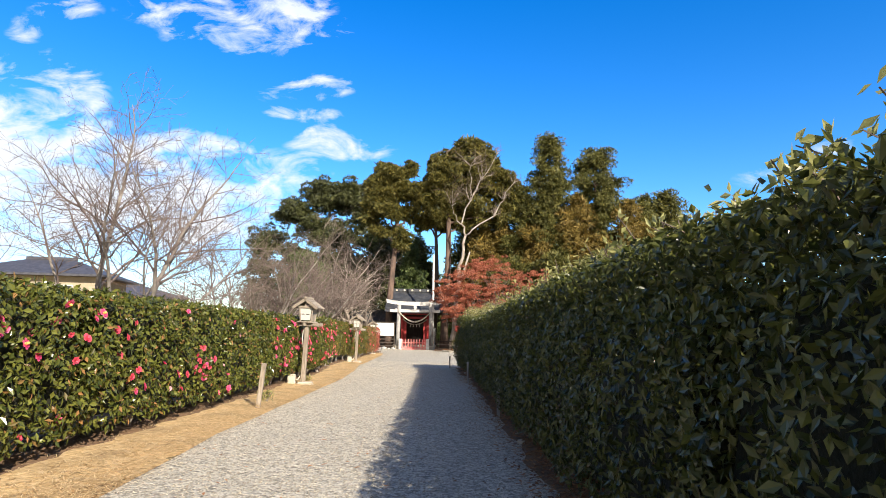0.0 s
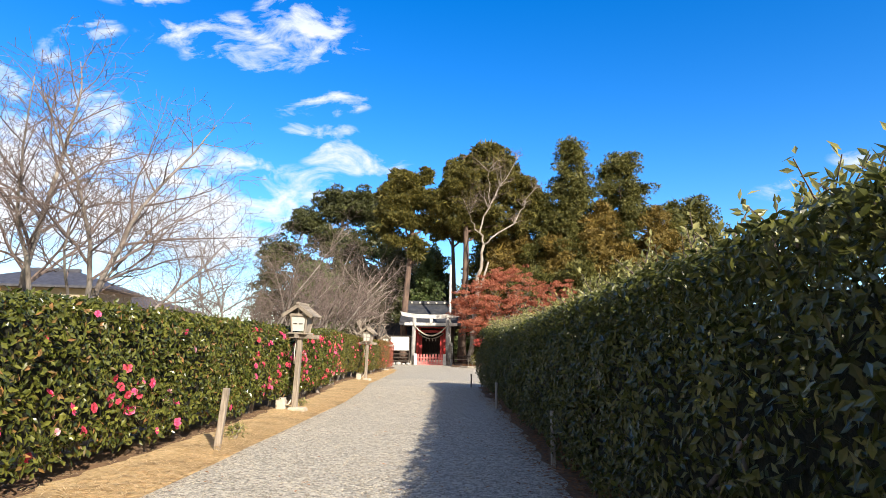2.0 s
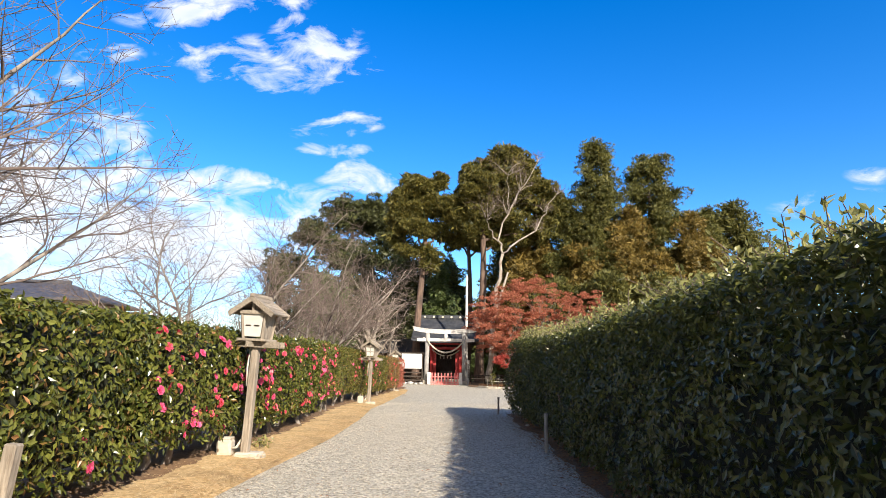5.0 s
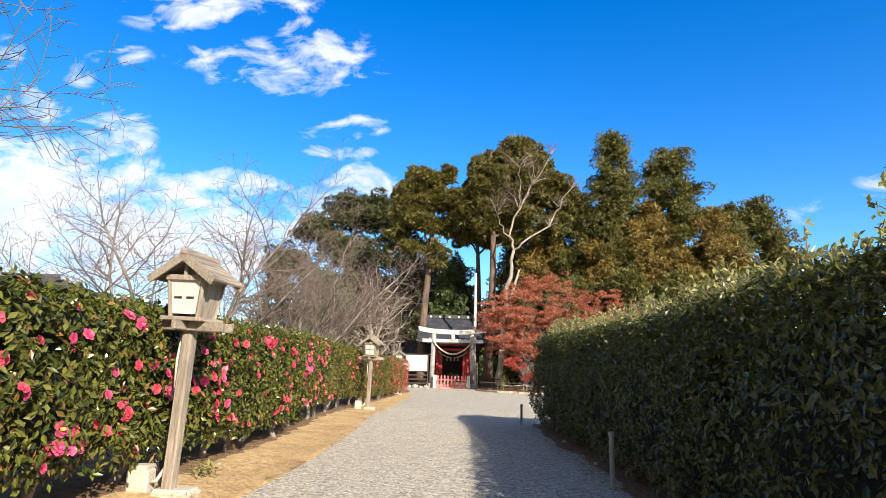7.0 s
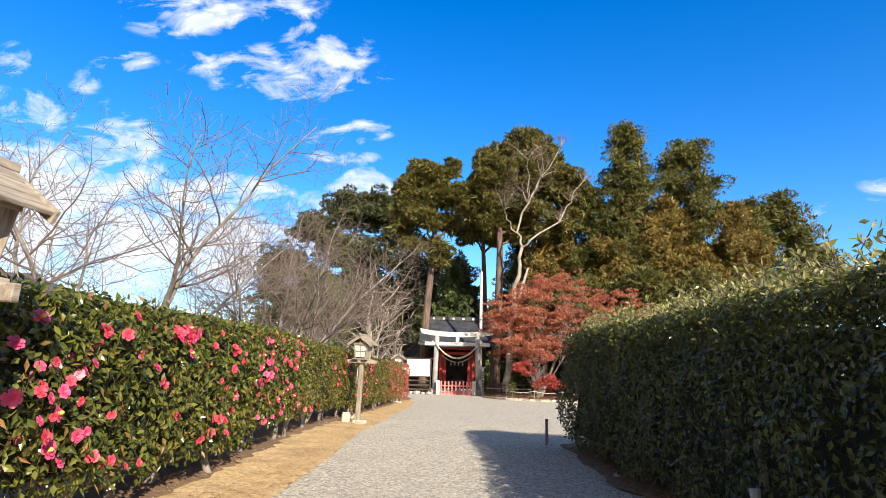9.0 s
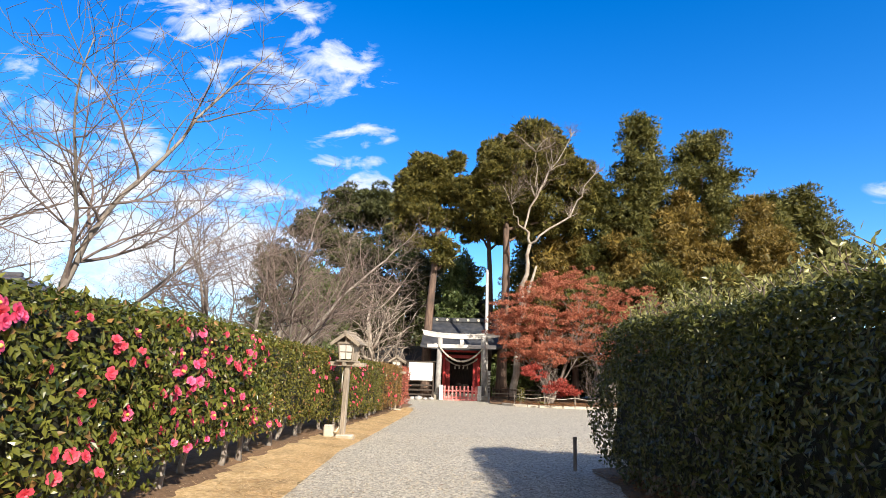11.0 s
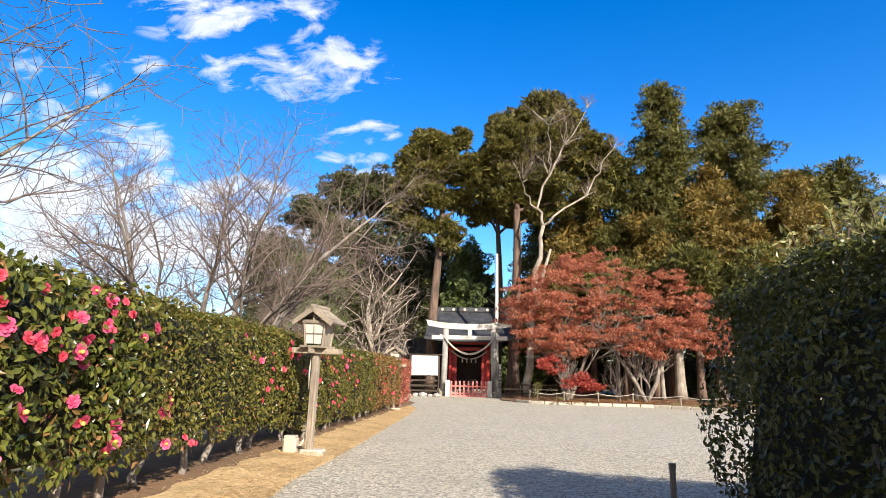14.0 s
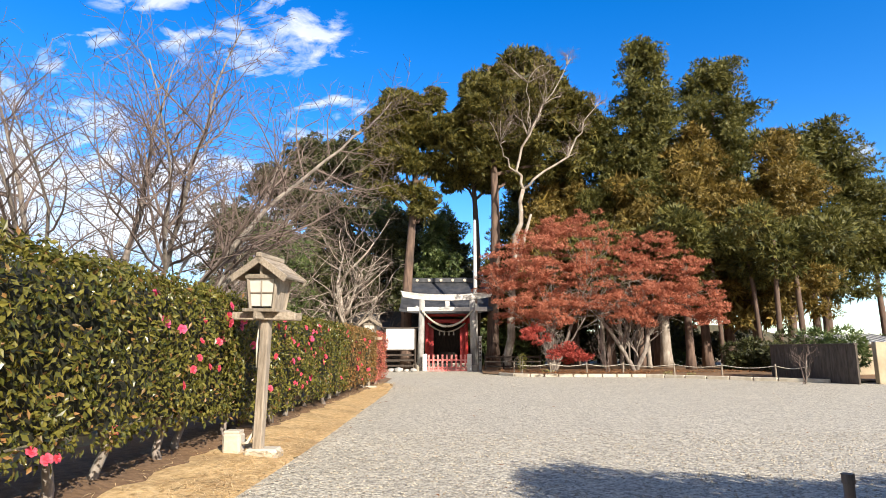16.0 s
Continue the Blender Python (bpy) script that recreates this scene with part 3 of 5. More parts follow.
            fl.matrix_basis = Matrix.Translation(Vector(c) + d * 0.045) @ d.to_track_quat("Z", "Y").to_matrix().to_4x4() @ Matrix.Rotation(rng.uniform(0, 6), 4, "Z") @ Matrix.Scale(s, 4)
            if kind == "pink" and i % 4 == 0:
                st = part("flower_centre", EYE_GEO, None, fl, "yellow stamens")
    return ob, p, n, which


left_top = line([(-6, 1.72), (10, 1.72), (18, 1.74), (22, 1.86), (27, 1.86), (31, 1.76), (40, 1.80), (46, 1.84)])
right_top = line([(-6, 1.84), (2, 1.84), (6, 1.87), (10, 1.85), (16, 1.84), (20, 1.95), (23.2, 2.10), (24.4, 1.95)])
right_face = line([(-6, 1.0), (3, 1.0), (10, 1.0), (20, 0.95), (22.5, 0.80), (24.6, 0.72)])


def left_hedges():
    spec = [
        ("camellia_hedge", "clipped glossy green camellia hedge with scattered pink blooms", -3.0, 6.6, 0.22, 900, 0.076, CAMELLIA, [("pink", 34, 0.35, 1.6, 3, 6.6), ("red", 8, 0.3, 1.6, 2, 6.6)]),
        ("camellia_hedge", "clipped glossy green camellia hedge with scattered pink blooms", 6.6, 13.2, 0.22, 900, 0.076, CAMELLIA, [("pink", 20, 0.1, 1.6, 6.6, 13), ("red", 20, 0.3, 1.6, 6.6, 9.5), ("pale", 5, 0.4, 1.5, 6.6, 12)]),
        ("camellia_hedge", "clipped camellia hedge thick with pink and red blooms", 13.2, 20.4, 0.30, 900, 0.076, CAMELLIA, [("pink", 85, 0.35, 1.6, 13.2, 20.3), ("red", 85, 0.35, 1.6, 13.2, 20.3), ("pale", 3, 1.0, 1.6, 15, 20)]),
        ("camellia_hedge", "clipped camellia hedge covered in bright pink blooms", 20.4, 23.6, 0.42, 900, 0.076, CAMELLIA, [("pink", 64, 0.5, 1.75, 20.4, 23.6), ("red", 30, 0.4, 1.7, 20.4, 23.6), ("pale", 3, 1.2, 1.7, 20.4, 23)]),
        ("camellia_hedge", "olive green camellia hedge with few pink and red blooms", 23.6, 28.6, 0.40, 950, 0.062, CAMELLIA_OLIVE, [("pink", 15, 0.5, 1.75, 23.6, 28.4), ("red", 16, 0.4, 1.7, 23.6, 28.4)]),
        ("camellia_hedge", "rusty green camellia hedge with red blooms", 28.7, 35.2, 0.25, 700, 0.062, CAMELLIA_OLIVE, [("red", 42, 0.4, 1.6, 28.7, 35), ("pink", 8, 0.4, 1.6, 28.7, 33)]),
        ("camellia_hedge", "rust tinged clipped camellia hedge", 35.2, 39.8, 0.25, 560, 0.066, CAMELLIA_RUST, [("red", 20, 0.4, 1.6, 35.2, 41)]),
        ("photinia_hedge", "clipped hedge end with bright red young leaves", 39.8, 42.9, 0.2, 560, 0.066, PHOTINIA, []),
    ]
    for i, (name, label, y0, y1, skirt, dens, size, mat, fl) in enumerate(spec):
        hedge(name, label, 100 + i, y0, y1, hedge_face, 1.15, left_top, skirt, 1, dens, size, mat, fl)


left_hedges()


def right_hedges():
    cuts = [-3.5, 3.0, 9.0, 15.0, 20.0, 24.35]
    for i, (y0, y1) in enumerate(zip(cuts, cuts[1:])):
        ob, p, n, which = hedge("evergreen_hedge", "tall dark evergreen hedge in shade with untrimmed shoots on top", 200 + i, y0, y1, right_face, 1.25, right_top, 0.16, -1, 1000, 0.060, OSMANTHUS, (), 0.45)
        rng = np.random.default_rng(300 + i)
        off = np.array(ob.matrix_basis.translation)
        twigs, lv, ln = Geo(), [], []
        # dense shoots whose light leaf colour stands for the sunlit fringe of the top
        for s in range(int((y1 - y0) * 70)):
            y = rng.uniform(y0, y1)
            x = right_face(y) + rng.uniform(0.30, 1.15)
            z = right_top(y) - 0.12
            h = rng.uniform(0.08, 0.36) * (0.8 if y < 3.5 else 0.95) * (1.0 + 0.6 * wob(y * 1.3, x * 2.0, 1.0)) * (1.4 if y > 6 and rng.uniform() < 0.09 else 1.0)
            h = min(h, 0.40)
            lean = rng.normal(0, 0.12, 2)
            pts = [np.array((x + lean[0] * k * k, y + lean[1] * k * k, z + h * k)) - off for k in (0, 0.5, 1)]
            tube(pts, [0.006, 0.005, 0.003], 4, twigs)
            for k in np.linspace(0.25, 1.0, 7):
                q = pts[0] * (1 - k) + pts[2] * k
                for _ in range(2):
                    lv.append(q + rng.normal(0, 0.012, 3))
                    ln.append((rng.normal(0, 0.8), rng.normal(0, 0.8), 0.9))
        part("shoot_growth", twigs, TWIG, ob, "bare upright twigs")
        part("shoot_foliage", leaves(rng, np.array(lv), np.array(ln), 0.066, 0.030, Geo(), droop=-0.5), SHOOT, ob, "young shoot leaves, coloured paler for sun on the hedge top")
    # the hedge turns away from the path where the forecourt opens
    ob = hedge("evergreen_hedge", "tall dark evergreen hedge turning along the forecourt", 209, 0.0, 6.4, lambda y: 0.0, 1.2, lambda y: 1.9 + 0.1 * math.sin(y * 2.1), 0.16, -1, 420, 0.085, OSMANTHUS, (), 0.6)[0]
    ob.matrix_basis = pose(5.25, 23.65, 0.02, 0, 0, 90)


right_hedges()


# ---- trees ----
def grow(rng, start, direction, length, radius, depth, wood, twigs, spec):
    """A limb that bends, tapers and forks; thin ends go into the twigs' mesh."""
    steps = 5 if depth > 1 else 3
    p, d = np.array(start, float), unit(np.array(direction, float))
    pts = [p.copy()]
    for i in range(steps):
        d = unit(d + rng.normal(0, spec["bend"], 3) + np.array([0, 0, spec["lift"]]) * (0.5 if depth > 2 else 1.0))
        if p[2] < 1.7 and depth < 4:
            d = unit(d + np.array([0, 0, 0.22]))
        far = math.hypot(p[0], p[1]) / spec["reach"]
        p = p + d * length / steps * (1.0 if far < 0.85 else 0.4)
        pts.append(p.copy())
    end = radius * spec["taper"]
    r = np.linspace(radius, end, len(pts))
    tube(pts, r, 8 if radius > 0.06 else (5 if radius > 0.015 else 3), wood if radius > 0.02 else twigs, radius > 0.02)
    if depth == 0:
        return
    for k in range(spec["forks"][depth] if depth < len(spec["forks"]) else 3):
        i = int(rng.integers(3 if depth > 3 else 1, steps + 1)) if k else steps
        side = unit(np.cross(d, rng.normal(0, 1, 3)))
        side[2] *= spec["flat"]
        nd = unit(d * spec["ahead"] + side * rng.uniform(0.5, 1.1))
        grow(rng, pts[i], nd, length * rng.uniform(0.5, 0.86), max(0.0022, r[i] * rng.uniform(0.48, 0.68)), depth - 1, wood, twigs, spec)


CHERRY = dict(bend=0.12, lift=0.06, taper=0.6, forks=[0, 5, 5, 5, 4, 3], flat=0.8, ahead=0.9, reach=5.0)
SHAGGY = dict(bend=0.2, lift=0.02, taper=0.55, forks=[0, 5, 5, 5, 4, 3], flat=0.9, ahead=0.7, reach=4.0)


def bare_tree(name, label, seed, at, stems, depth, spec, mat=BARK):
    rng = np.random.default_rng(seed)
    ob = thing(name, at, label, "tree")
    for lean, length, radius in stems:
        wood, twigs = Geo(), Geo()
        grow(rng, (rng.normal(0, 0.08), rng.normal(0, 0.08), -0.05), lean, length, radius, depth, wood, twigs, spec)
        limb = part("trunk", wood, mat, ob, "", True)
        if twigs.v:
            part("branch_spray", twigs, TWIG, limb, "fine leafless twigs")
    return ob


def stem(az, tilt, length, radius):
    a, t = radians(az), radians(tilt)
    return ((math.sin(a) * math.sin(t), math.cos(a) * math.sin(t), math.cos(t)), length, radius)


def spread(rng, start, direction, length, radius, level, wood, twigs, spec):
    """A tapering limb that sweeps upwards, with side branches all along it, down to fine twigs."""
    n = max(3, int(length / (0.30 if level == 0 else 0.16)))
    p, d = np.array(start, float), unit(np.array(direction, float))
    pts, ways = [p.copy()], [d.copy()]
    for i in range(n):
        up = spec["lift"][level] * (1 - abs(d[2])) ** 0.5
        d = unit(d + rng.normal(0, spec["bend"][level], 3) + np.array([0, 0, up]))
        if p[2] < 2.7 and d[2] < (0.62 if level == 0 else 0.1):
            d = unit(d + np.array([0, 0, 0.25 if level == 0 else 0.6]))
        p = p + d * length / n
        pts.append(p.copy())
        ways.append(d.copy())
    r = radius * np.linspace(1.0, 0.10 if level < 2 else 0.5, n + 1) * (0.92 if level == 0 else 1.0)
    tube(pts, np.maximum(r, 0.0028), (8, 5, 3, 3)[level], wood if level < 1 else twigs, level == 0)
    if level == 3:
        return
    gap = spec["gap"][level]
    at = length * (0.26 if level == 0 else 0.12) + rng.uniform(0, gap)
    turn = rng.uniform(0, 6.3)
    while at < length:
        k = at / length
        if pts[min(n, int(k * n))][2] < 1.9:
            at += gap
            continue
        i = min(n - 1, int(k * n))
        f = k * n - i
        o, way = pts[i] * (1 - f) + pts[i + 1] * f, ways[i]
        side = unit(np.cross(way, (0.3, 0.2, 0.9)))
        other = np.cross(way, side)
        turn += 2.4 + rng.normal(0, 0.5)
        out = side * math.cos(turn) + other * math.sin(turn)
        nd = unit(way * rng.uniform(0.35, 0.85) + out * rng.uniform(0.6, 1.0))
        l = (length * (1 - k) * (0.62 if level == 0 else 0.5) + spec["tip"][level]) * rng.uniform(0.5, 1.15)
        spread(rng, o, nd, l, max(0.003, min(r[i] * 0.6, 0.011 * l + 0.005)), level + 1, wood, twigs, spec)
        at += gap * rng.uniform(0.6, 1.4)


VASE = dict(bend=(0.09, 0.12, 0.14, 0.15), lift=(0.010, 0.03, 0.05, 0.04), gap=(0.25, 0.165, 0.13), tip=(0.75, 0.34, 0.18))
TANGLE = dict(bend=(0.13, 0.15, 0.17, 0.2), lift=(0.01, 0.02, 0.03, 0.02), gap=(0.28, 0.20, 0.15), tip=(0.9, 0.38, 0.20))


def spreading_tree(name, label, seed, at, stems, spec):
    rng = np.random.default_rng(seed)
    ob = thing(name, at, label, "tree")
    for lean, length, radius in stems:
        wood, twigs = Geo(), Geo()
        spread(rng, (rng.normal(0, 0.1), rng.normal(0, 0.1), -0.05), lean, length, radius, 0, wood, twigs, spec)
        limb = part("trunk", wood, BARK, ob, "", True)
        part("branch_spray", twigs, TWIG, limb, "fine leafless twigs")
    return ob


def cherry_trees():
    label = "leafless cherry tree with spreading grey limbs behind the hedge"
    near = [stem(185, 5, 6.4, 0.085), stem(110, 15, 5.6, 0.075), stem(95, 30, 5.2, 0.07), stem(74, 43, 4.8, 0.055), stem(112, 44, 4.6, 0.045), stem(268, 34, 4.8, 0.06), stem(276, 58, 4.2, 0.05), stem(150, 26, 5.2, 0.06), stem(5, 26, 5.0, 0.055)]
    second = [stem(265, 16, 5.6, 0.065), stem(95, 32, 6.4, 0.065), stem(66, 48, 5.2, 0.05), stem(120, 40, 5.6, 0.055), stem(200, 34, 4.6, 0.06), stem(280, 46, 4.6, 0.055), stem(0, 22, 5.0, 0.065), stem(165, 14, 5.2, 0.07)]
    third = [stem(172, 20, 5.4, 0.075), stem(245, 13, 5.8, 0.08), stem(110, 12, 6.2, 0.085), stem(88, 26, 6.4, 0.075), stem(96, 41, 6.9, 0.08), stem(76, 38, 6.0, 0.07), stem(108, 43, 5.6, 0.06), stem(275, 40, 4.8, 0.06), stem(20, 24, 5.2, 0.06), stem(140, 33, 5.2, 0.055), stem(58, 43, 5.6, 0.05)]
    small = [stem(260, 10, 4.6, 0.07), stem(90, 30, 4.2, 0.06), stem(180, 34, 4.0, 0.05), stem(300, 44, 4.0, 0.05), stem(20, 40, 4.0, 0.05)]
    for seed, (x, y), st in ((21, (-6.4, 11.8), near), (22, (-7.1, 22.0), second), (23, (-6.95, 30.0), third), (24, (-9.4, 31.6), small), (25, (-11.0, 26.0), small)):
        spreading_tree("cherry_tree", label, seed, (x, y, 0.0), st, VASE)
    shag = "leafless shaggy tree with tangled pale branches"
    for seed, x, y, s in ((34, -13.0, 37.0, 1.0), (35, -13.5, 50.0, 1.35), (36, -18.0, 43.0, 1.15), (37, -9.0, 36.5, 0.95)):
        spreading_tree("bare_tree", shag, seed, (x, y, 0.0), [stem(80, 20, 4.8 * s, 0.09 * s), stem(250, 30, 4.6 * s, 0.08 * s), stem(100, 50, 4.8 * s, 0.07 * s), stem(180, 40, 4.4 * s, 0.07 * s), stem(300, 46, 4.2 * s, 0.06 * s), stem(20, 14, 5.0 * s, 0.08 * s)], TANGLE)


cherry_trees()


def crown_points(rng, lumps, count):
    """Points over a cloud of uneven lumps (centre, radii), thin inside, with outward directions."""
    w = np.array([a[1] * a[2] + a[2] * a[3] + a[1] * a[3] for a in [(0, *l[3:]) for l in lumps]])
    k = rng.choice(len(lumps), count, p=w / w.sum())
    c = np.array([l[:3] for l in lumps])[k]
    r = np.array([l[3:] for l in lumps])[k]
    d = unit(rng.normal(0, 1, (count, 3)))
    rad = rng.uniform(0.45, 1.0, count) ** 0.5 * (1 + 0.22 * wob(d[:, 0] * 4 + k, d[:, 2] * 5, 1.0))
    return c + d * r * rad[:, None], unit(d / r)


def conifer(seed, at, height, radius, low, mat, trunk_r=0.28, label="tall dark green cedar with a conical crown", count=9000, tip=0.35, name="cedar_tree", droop=-0.22, bark=BARK_RED, power=0.55, size=0.27):
    """A trunk with whorls of boughs; each bough carries lumps of needles, shorter towards the top."""
    rng = np.random.default_rng(seed)
    ob = thing(name, (*at, 0.0), label, "tree")
    sway = rng.normal(0, 0.12, 2)
    axis = lambda z: np.array([sway[0] * math.sin(z * 0.2), sway[1] * math.sin(z * 0.17), z])
    part("trunk", tube([axis(z) for z in np.linspace(-0.1, height * 0.97, 12)], np.linspace(trunk_r, 0.04, 12) * np.array([1.35] + [1.0] * 11), 9), bark, ob, "", True)
    boughs, lumps = Geo(), []
    z = low
    while z < height - 0.3:
        k = (z - low) / (height - low)
        reach = radius * ((1 - k) ** power) * (0.55 + 0.45 * min(1, k * 6)) + tip
        n = int(rng.integers(3, 6))
        a0 = rng.uniform(0, 6.3)
        for i in range(n):
            a = a0 + i * 2 * math.pi / n + rng.normal(0, 0.3)
            l = reach * rng.uniform(0.65, 1.12)
            o = axis(z)
            d = np.array([math.cos(a), math.sin(a), 0])
            e = o + d * l + np.array([0, 0, l * (droop + 0.3 * k)])
            tube([o, o + d * l * 0.5 + np.array([0, 0, 0.02 * l]), e], [0.05 * (1 - k) + 0.02, 0.03, 0.012], 4, boughs, False)
            for f in np.linspace(0.45, 1.0, max(1, int(l / 0.9) + 1)):
                q = o + (e - o) * f
                s = (0.46 + 0.10 * l) * rng.uniform(0.75, 1.25)
                lumps.append((*(q + rng.normal(0, 0.12, 3)), s, s, s * 0.6))
        z += rng.uniform(0.5, 0.85) * (1 + 0.3 * (1 - k))
    lumps.append((*axis(height - 0.35), tip, tip, 0.6))
    part("bough_frame", boughs, bark, ob, "dark boughs")
    p, n = crown_points(rng, lumps, count * 2)
    n[:, 2] += 0.25
    g = tufts(rng, p, n, size, Geo())
    k = rng.integers(0, len(lumps), count // 4)
    core = np.array([l[:3] for l in lumps])[k] * np.array([0.75, 0.75, 1.0]) + rng.normal(0, 0.18, (len(k), 3))
    part("crown", tufts(rng, core, rng.normal(0, 1, (len(k), 3)), 0.62, g, 0.9), mat, ob)
    return ob


def domed(seed, at, base, lumps, mat, label, count, trunk_r=0.3, size=0.29, bark=BARK_RED, name="pine_tree", lean=(0, 0), limbs=True):
    """A tall bare trunk under a crown of separate cloud-shaped clumps, each on its own limb."""
    rng = np.random.default_rng(seed)
    ob = thing(name, (*at, 0.0), label, "tree")
    top = max(l[2] for l in lumps)
    ax = lambda z: np.array([lean[0] * z / top + 0.15 * math.sin(z * 0.35 + seed), lean[1] * z / top, z])
    part("trunk", tube([ax(z) for z in np.linspace(-0.1, top * 0.95, 12)], np.linspace(trunk_r, trunk_r * 0.35, 12) * np.array([1.3] + [1.0] * 11), 9), bark, ob, "", True)
    if limbs:
        g = Geo()
        for l in lumps:
            z = max(base * 0.8, l[2] - rng.uniform(0.8, 2.0))
            o, e = ax(z), np.array(l[:3])
            tube([o, (o + e) / 2 + rng.normal(0, 0.25, 3), e], [trunk_r * 0.34, trunk_r * 0.25, 0.04], 5, g, False)
        part("limb_frame", g, bark, ob)
    for _ in range(len(lumps)):
        a, b = (np.array(lumps[int(k)]) for k in rng.integers(0, len(lumps), 2))
        if np.linalg.norm(a[:3] - b[:3]) < 4.5:
            lumps = lumps + [tuple((a + b) / 2 * np.array([1, 1, 1, 0.75, 0.75, 0.7]))]
    sub = []
    for l in lumps:
        for _ in range(max(6, int(l[3] * l[4] * 4))):
            d = unit(rng.normal(0, 1, 3))
            s = rng.uniform(0.35, 0.6) * (0.5 + 0.25 * l[3])
            sub.append((*(np.array(l[:3]) + d * np.array(l[3:]) * rng.uniform(0.5, 0.95)), s, s, s * 0.62))
    p, n = crown_points(rng, sub, int(count * 2.4))
    n[:, 2] += 0.3
    g = tufts(rng, p, n, size, Geo())
    core, _ = crown_points(rng, [(*l[:3], l[3] * 0.6, l[4] * 0.6, l[5] * 0.6) for l in lumps], count // 4)
    part("crown", tufts(rng, core, rng.normal(0, 1, (len(core), 3)), 0.62, g, 0.9), mat, ob)
    return ob


def rel(at, lumps):
    return [(a - at[0], b - at[1], c, r, s, t) for a, b, c, r, s, t in lumps]


def forest():
    # tall pine beside the gate, with a bare lower trunk lit red
    at = (-4.9, 60.5)
    domed(41, at, 12, rel(at, [(-4.6, 60, 17.6, 1.9, 1.9, 1.1), (-6.4, 60, 16.6, 1.5, 1.5, 0.9), (-6.6, 60.5, 14.6, 1.6, 1.6, 0.8), (-3.4, 60, 15.6, 1.7, 1.6, 0.9), (-5.0, 59.5, 13.6, 1.7, 1.6, 0.8), (-3.0, 60.8, 18.4, 0.9, 0.9, 1.1), (-6.0, 60, 18.2, 0.8, 0.8, 0.7), (-4.2, 60.5, 11.6, 1.5, 1.3, 0.9), (-7.0, 60, 15.8, 1.3, 1.3, 1.0), (-7.0, 60.3, 13.2, 1.4, 1.4, 0.9), (-5.6, 60.2, 15.4, 1.5, 1.4, 1.0), (-5.9, 60.5, 11.9, 1.5, 1.4, 0.9), (-3.3, 60.6, 13.6, 1.4, 1.3, 0.9), (-3.8, 60.4, 10.4, 1.0, 1.0, 0.6)]),
          PINE, "tall pine with a bare reddish trunk and clumped crown", 13000, 0.40, 0.29, lean=(0.5, 0))
    at = (0.75, 59.0)
    domed(42, at, 13, rel(at, [(1.0, 59, 17.0, 3.0, 2.6, 2.2), (3.6, 60, 19.6, 2.4, 2.2, 2.0), (-0.8, 59, 15.6, 2.2, 2.2, 1.6), (5.2, 60, 17.0, 2.8, 2.4, 2.3), (2.6, 59.5, 14.6, 2.8, 2.4, 1.6), (1.4, 59.5, 19.2, 1.9, 1.8, 1.4), (6.8, 60.5, 15.4, 1.9, 1.7, 1.8), (0.2, 59, 13.4, 1.7, 1.7, 1.1), (3.4, 60.2, 21.0, 1.3, 1.2, 0.9), (5.6, 60, 13.4, 2.1, 1.8, 1.4), (-2.0, 59.2, 15.9, 1.5, 1.5, 1.2), (-1.8, 59.4, 14.2, 1.5, 1.4, 1.0), (0.2, 59.2, 18.6, 1.7, 1.6, 1.3), (2.4, 59.6, 20.7, 1.6, 1.5, 1.1), (4.9, 60.2, 19.2, 1.7, 1.6, 1.5), (3.2, 59.2, 17.0, 2.2, 2.0, 1.8), (6.9, 60.4, 17.2, 1.3, 1.2, 1.2), (2.0, 60.2, 12.6, 1.8, 1.6, 1.0)]),
          PINE, "large spreading pine with a broad rounded crown", 24000, 0.40, 0.30)
    at = (-0.4, 61.0)
    domed(43, at, 11, rel(at, [(-0.6, 61, 14.2, 1.4, 1.4, 1.1), (-1.6, 61.5, 12.8, 1.2, 1.2, 0.7), (0.3, 61, 12.6, 1.2, 1.2, 0.8)]), PINE, "dark trunked pine standing in shade", 3000, 0.36, 0.29, bark=WOOD_DARK)
    conifer(51, (11.1, 59.7), 22.1, 2.6, 4.5, CEDAR, 0.34, count=14000, tip=0.75, power=0.5)
    conifer(52, (16.1, 61.0), 21.0, 3.5, 4.5, CEDAR, 0.36, count=16000, power=0.48, tip=0.9)
    conifer(53, (22.7, 61.5), 16.4, 4.2, 5.5, CEDAR, 0.34, count=13000, power=0.42, tip=1.0)
    rust = "tall cedar with rust tinged winter foliage"
    conifer(54, (13.6, 58.6), 15.6, 2.6, 4.5, CEDAR_RUST, 0.3, rust, 9000)
    conifer(55, (18.6, 58.4), 14.8, 2.8, 4.0, CEDAR_RUST, 0.3, rust, 9000)
    conifer(56, (8.3, 60.6), 16.6, 2.6, 5.0, CEDAR, 0.28, count=8000)
    conifer(57, (6.2, 61.5), 13.6, 2.6, 4.0, CEDAR_RUST, 0.28, rust, 7000)
    conifer(58, (20.6, 59.0), 13.2, 2.4, 6.0, CEDAR, 0.28, count=4500)
    conifer(59, (25.8, 60.5), 12.2, 3.0, 7.0, CEDAR, 0.24, count=4000, power=0.5)
    conifer(60, (16.0, 57.2), 11.0, 2.2, 3.2, CEDAR_RUST, 0.24, rust, 6000)
    conifer(61, (12.0, 64.0), 17.0, 3.0, 4.0, CEDAR, 0.3, count=6000)
    conifer(62, (-13.2, 60.0), 9.5, 2.4, 2.5, BAMBOO, 0.2, "light green evergreen behind the hedge", 5000, name="evergreen_tree", power=0.5)
    conifer(63, (3.0, 64.0), 13.0, 3.0, 3.0, CEDAR, 0.28, count=7000)
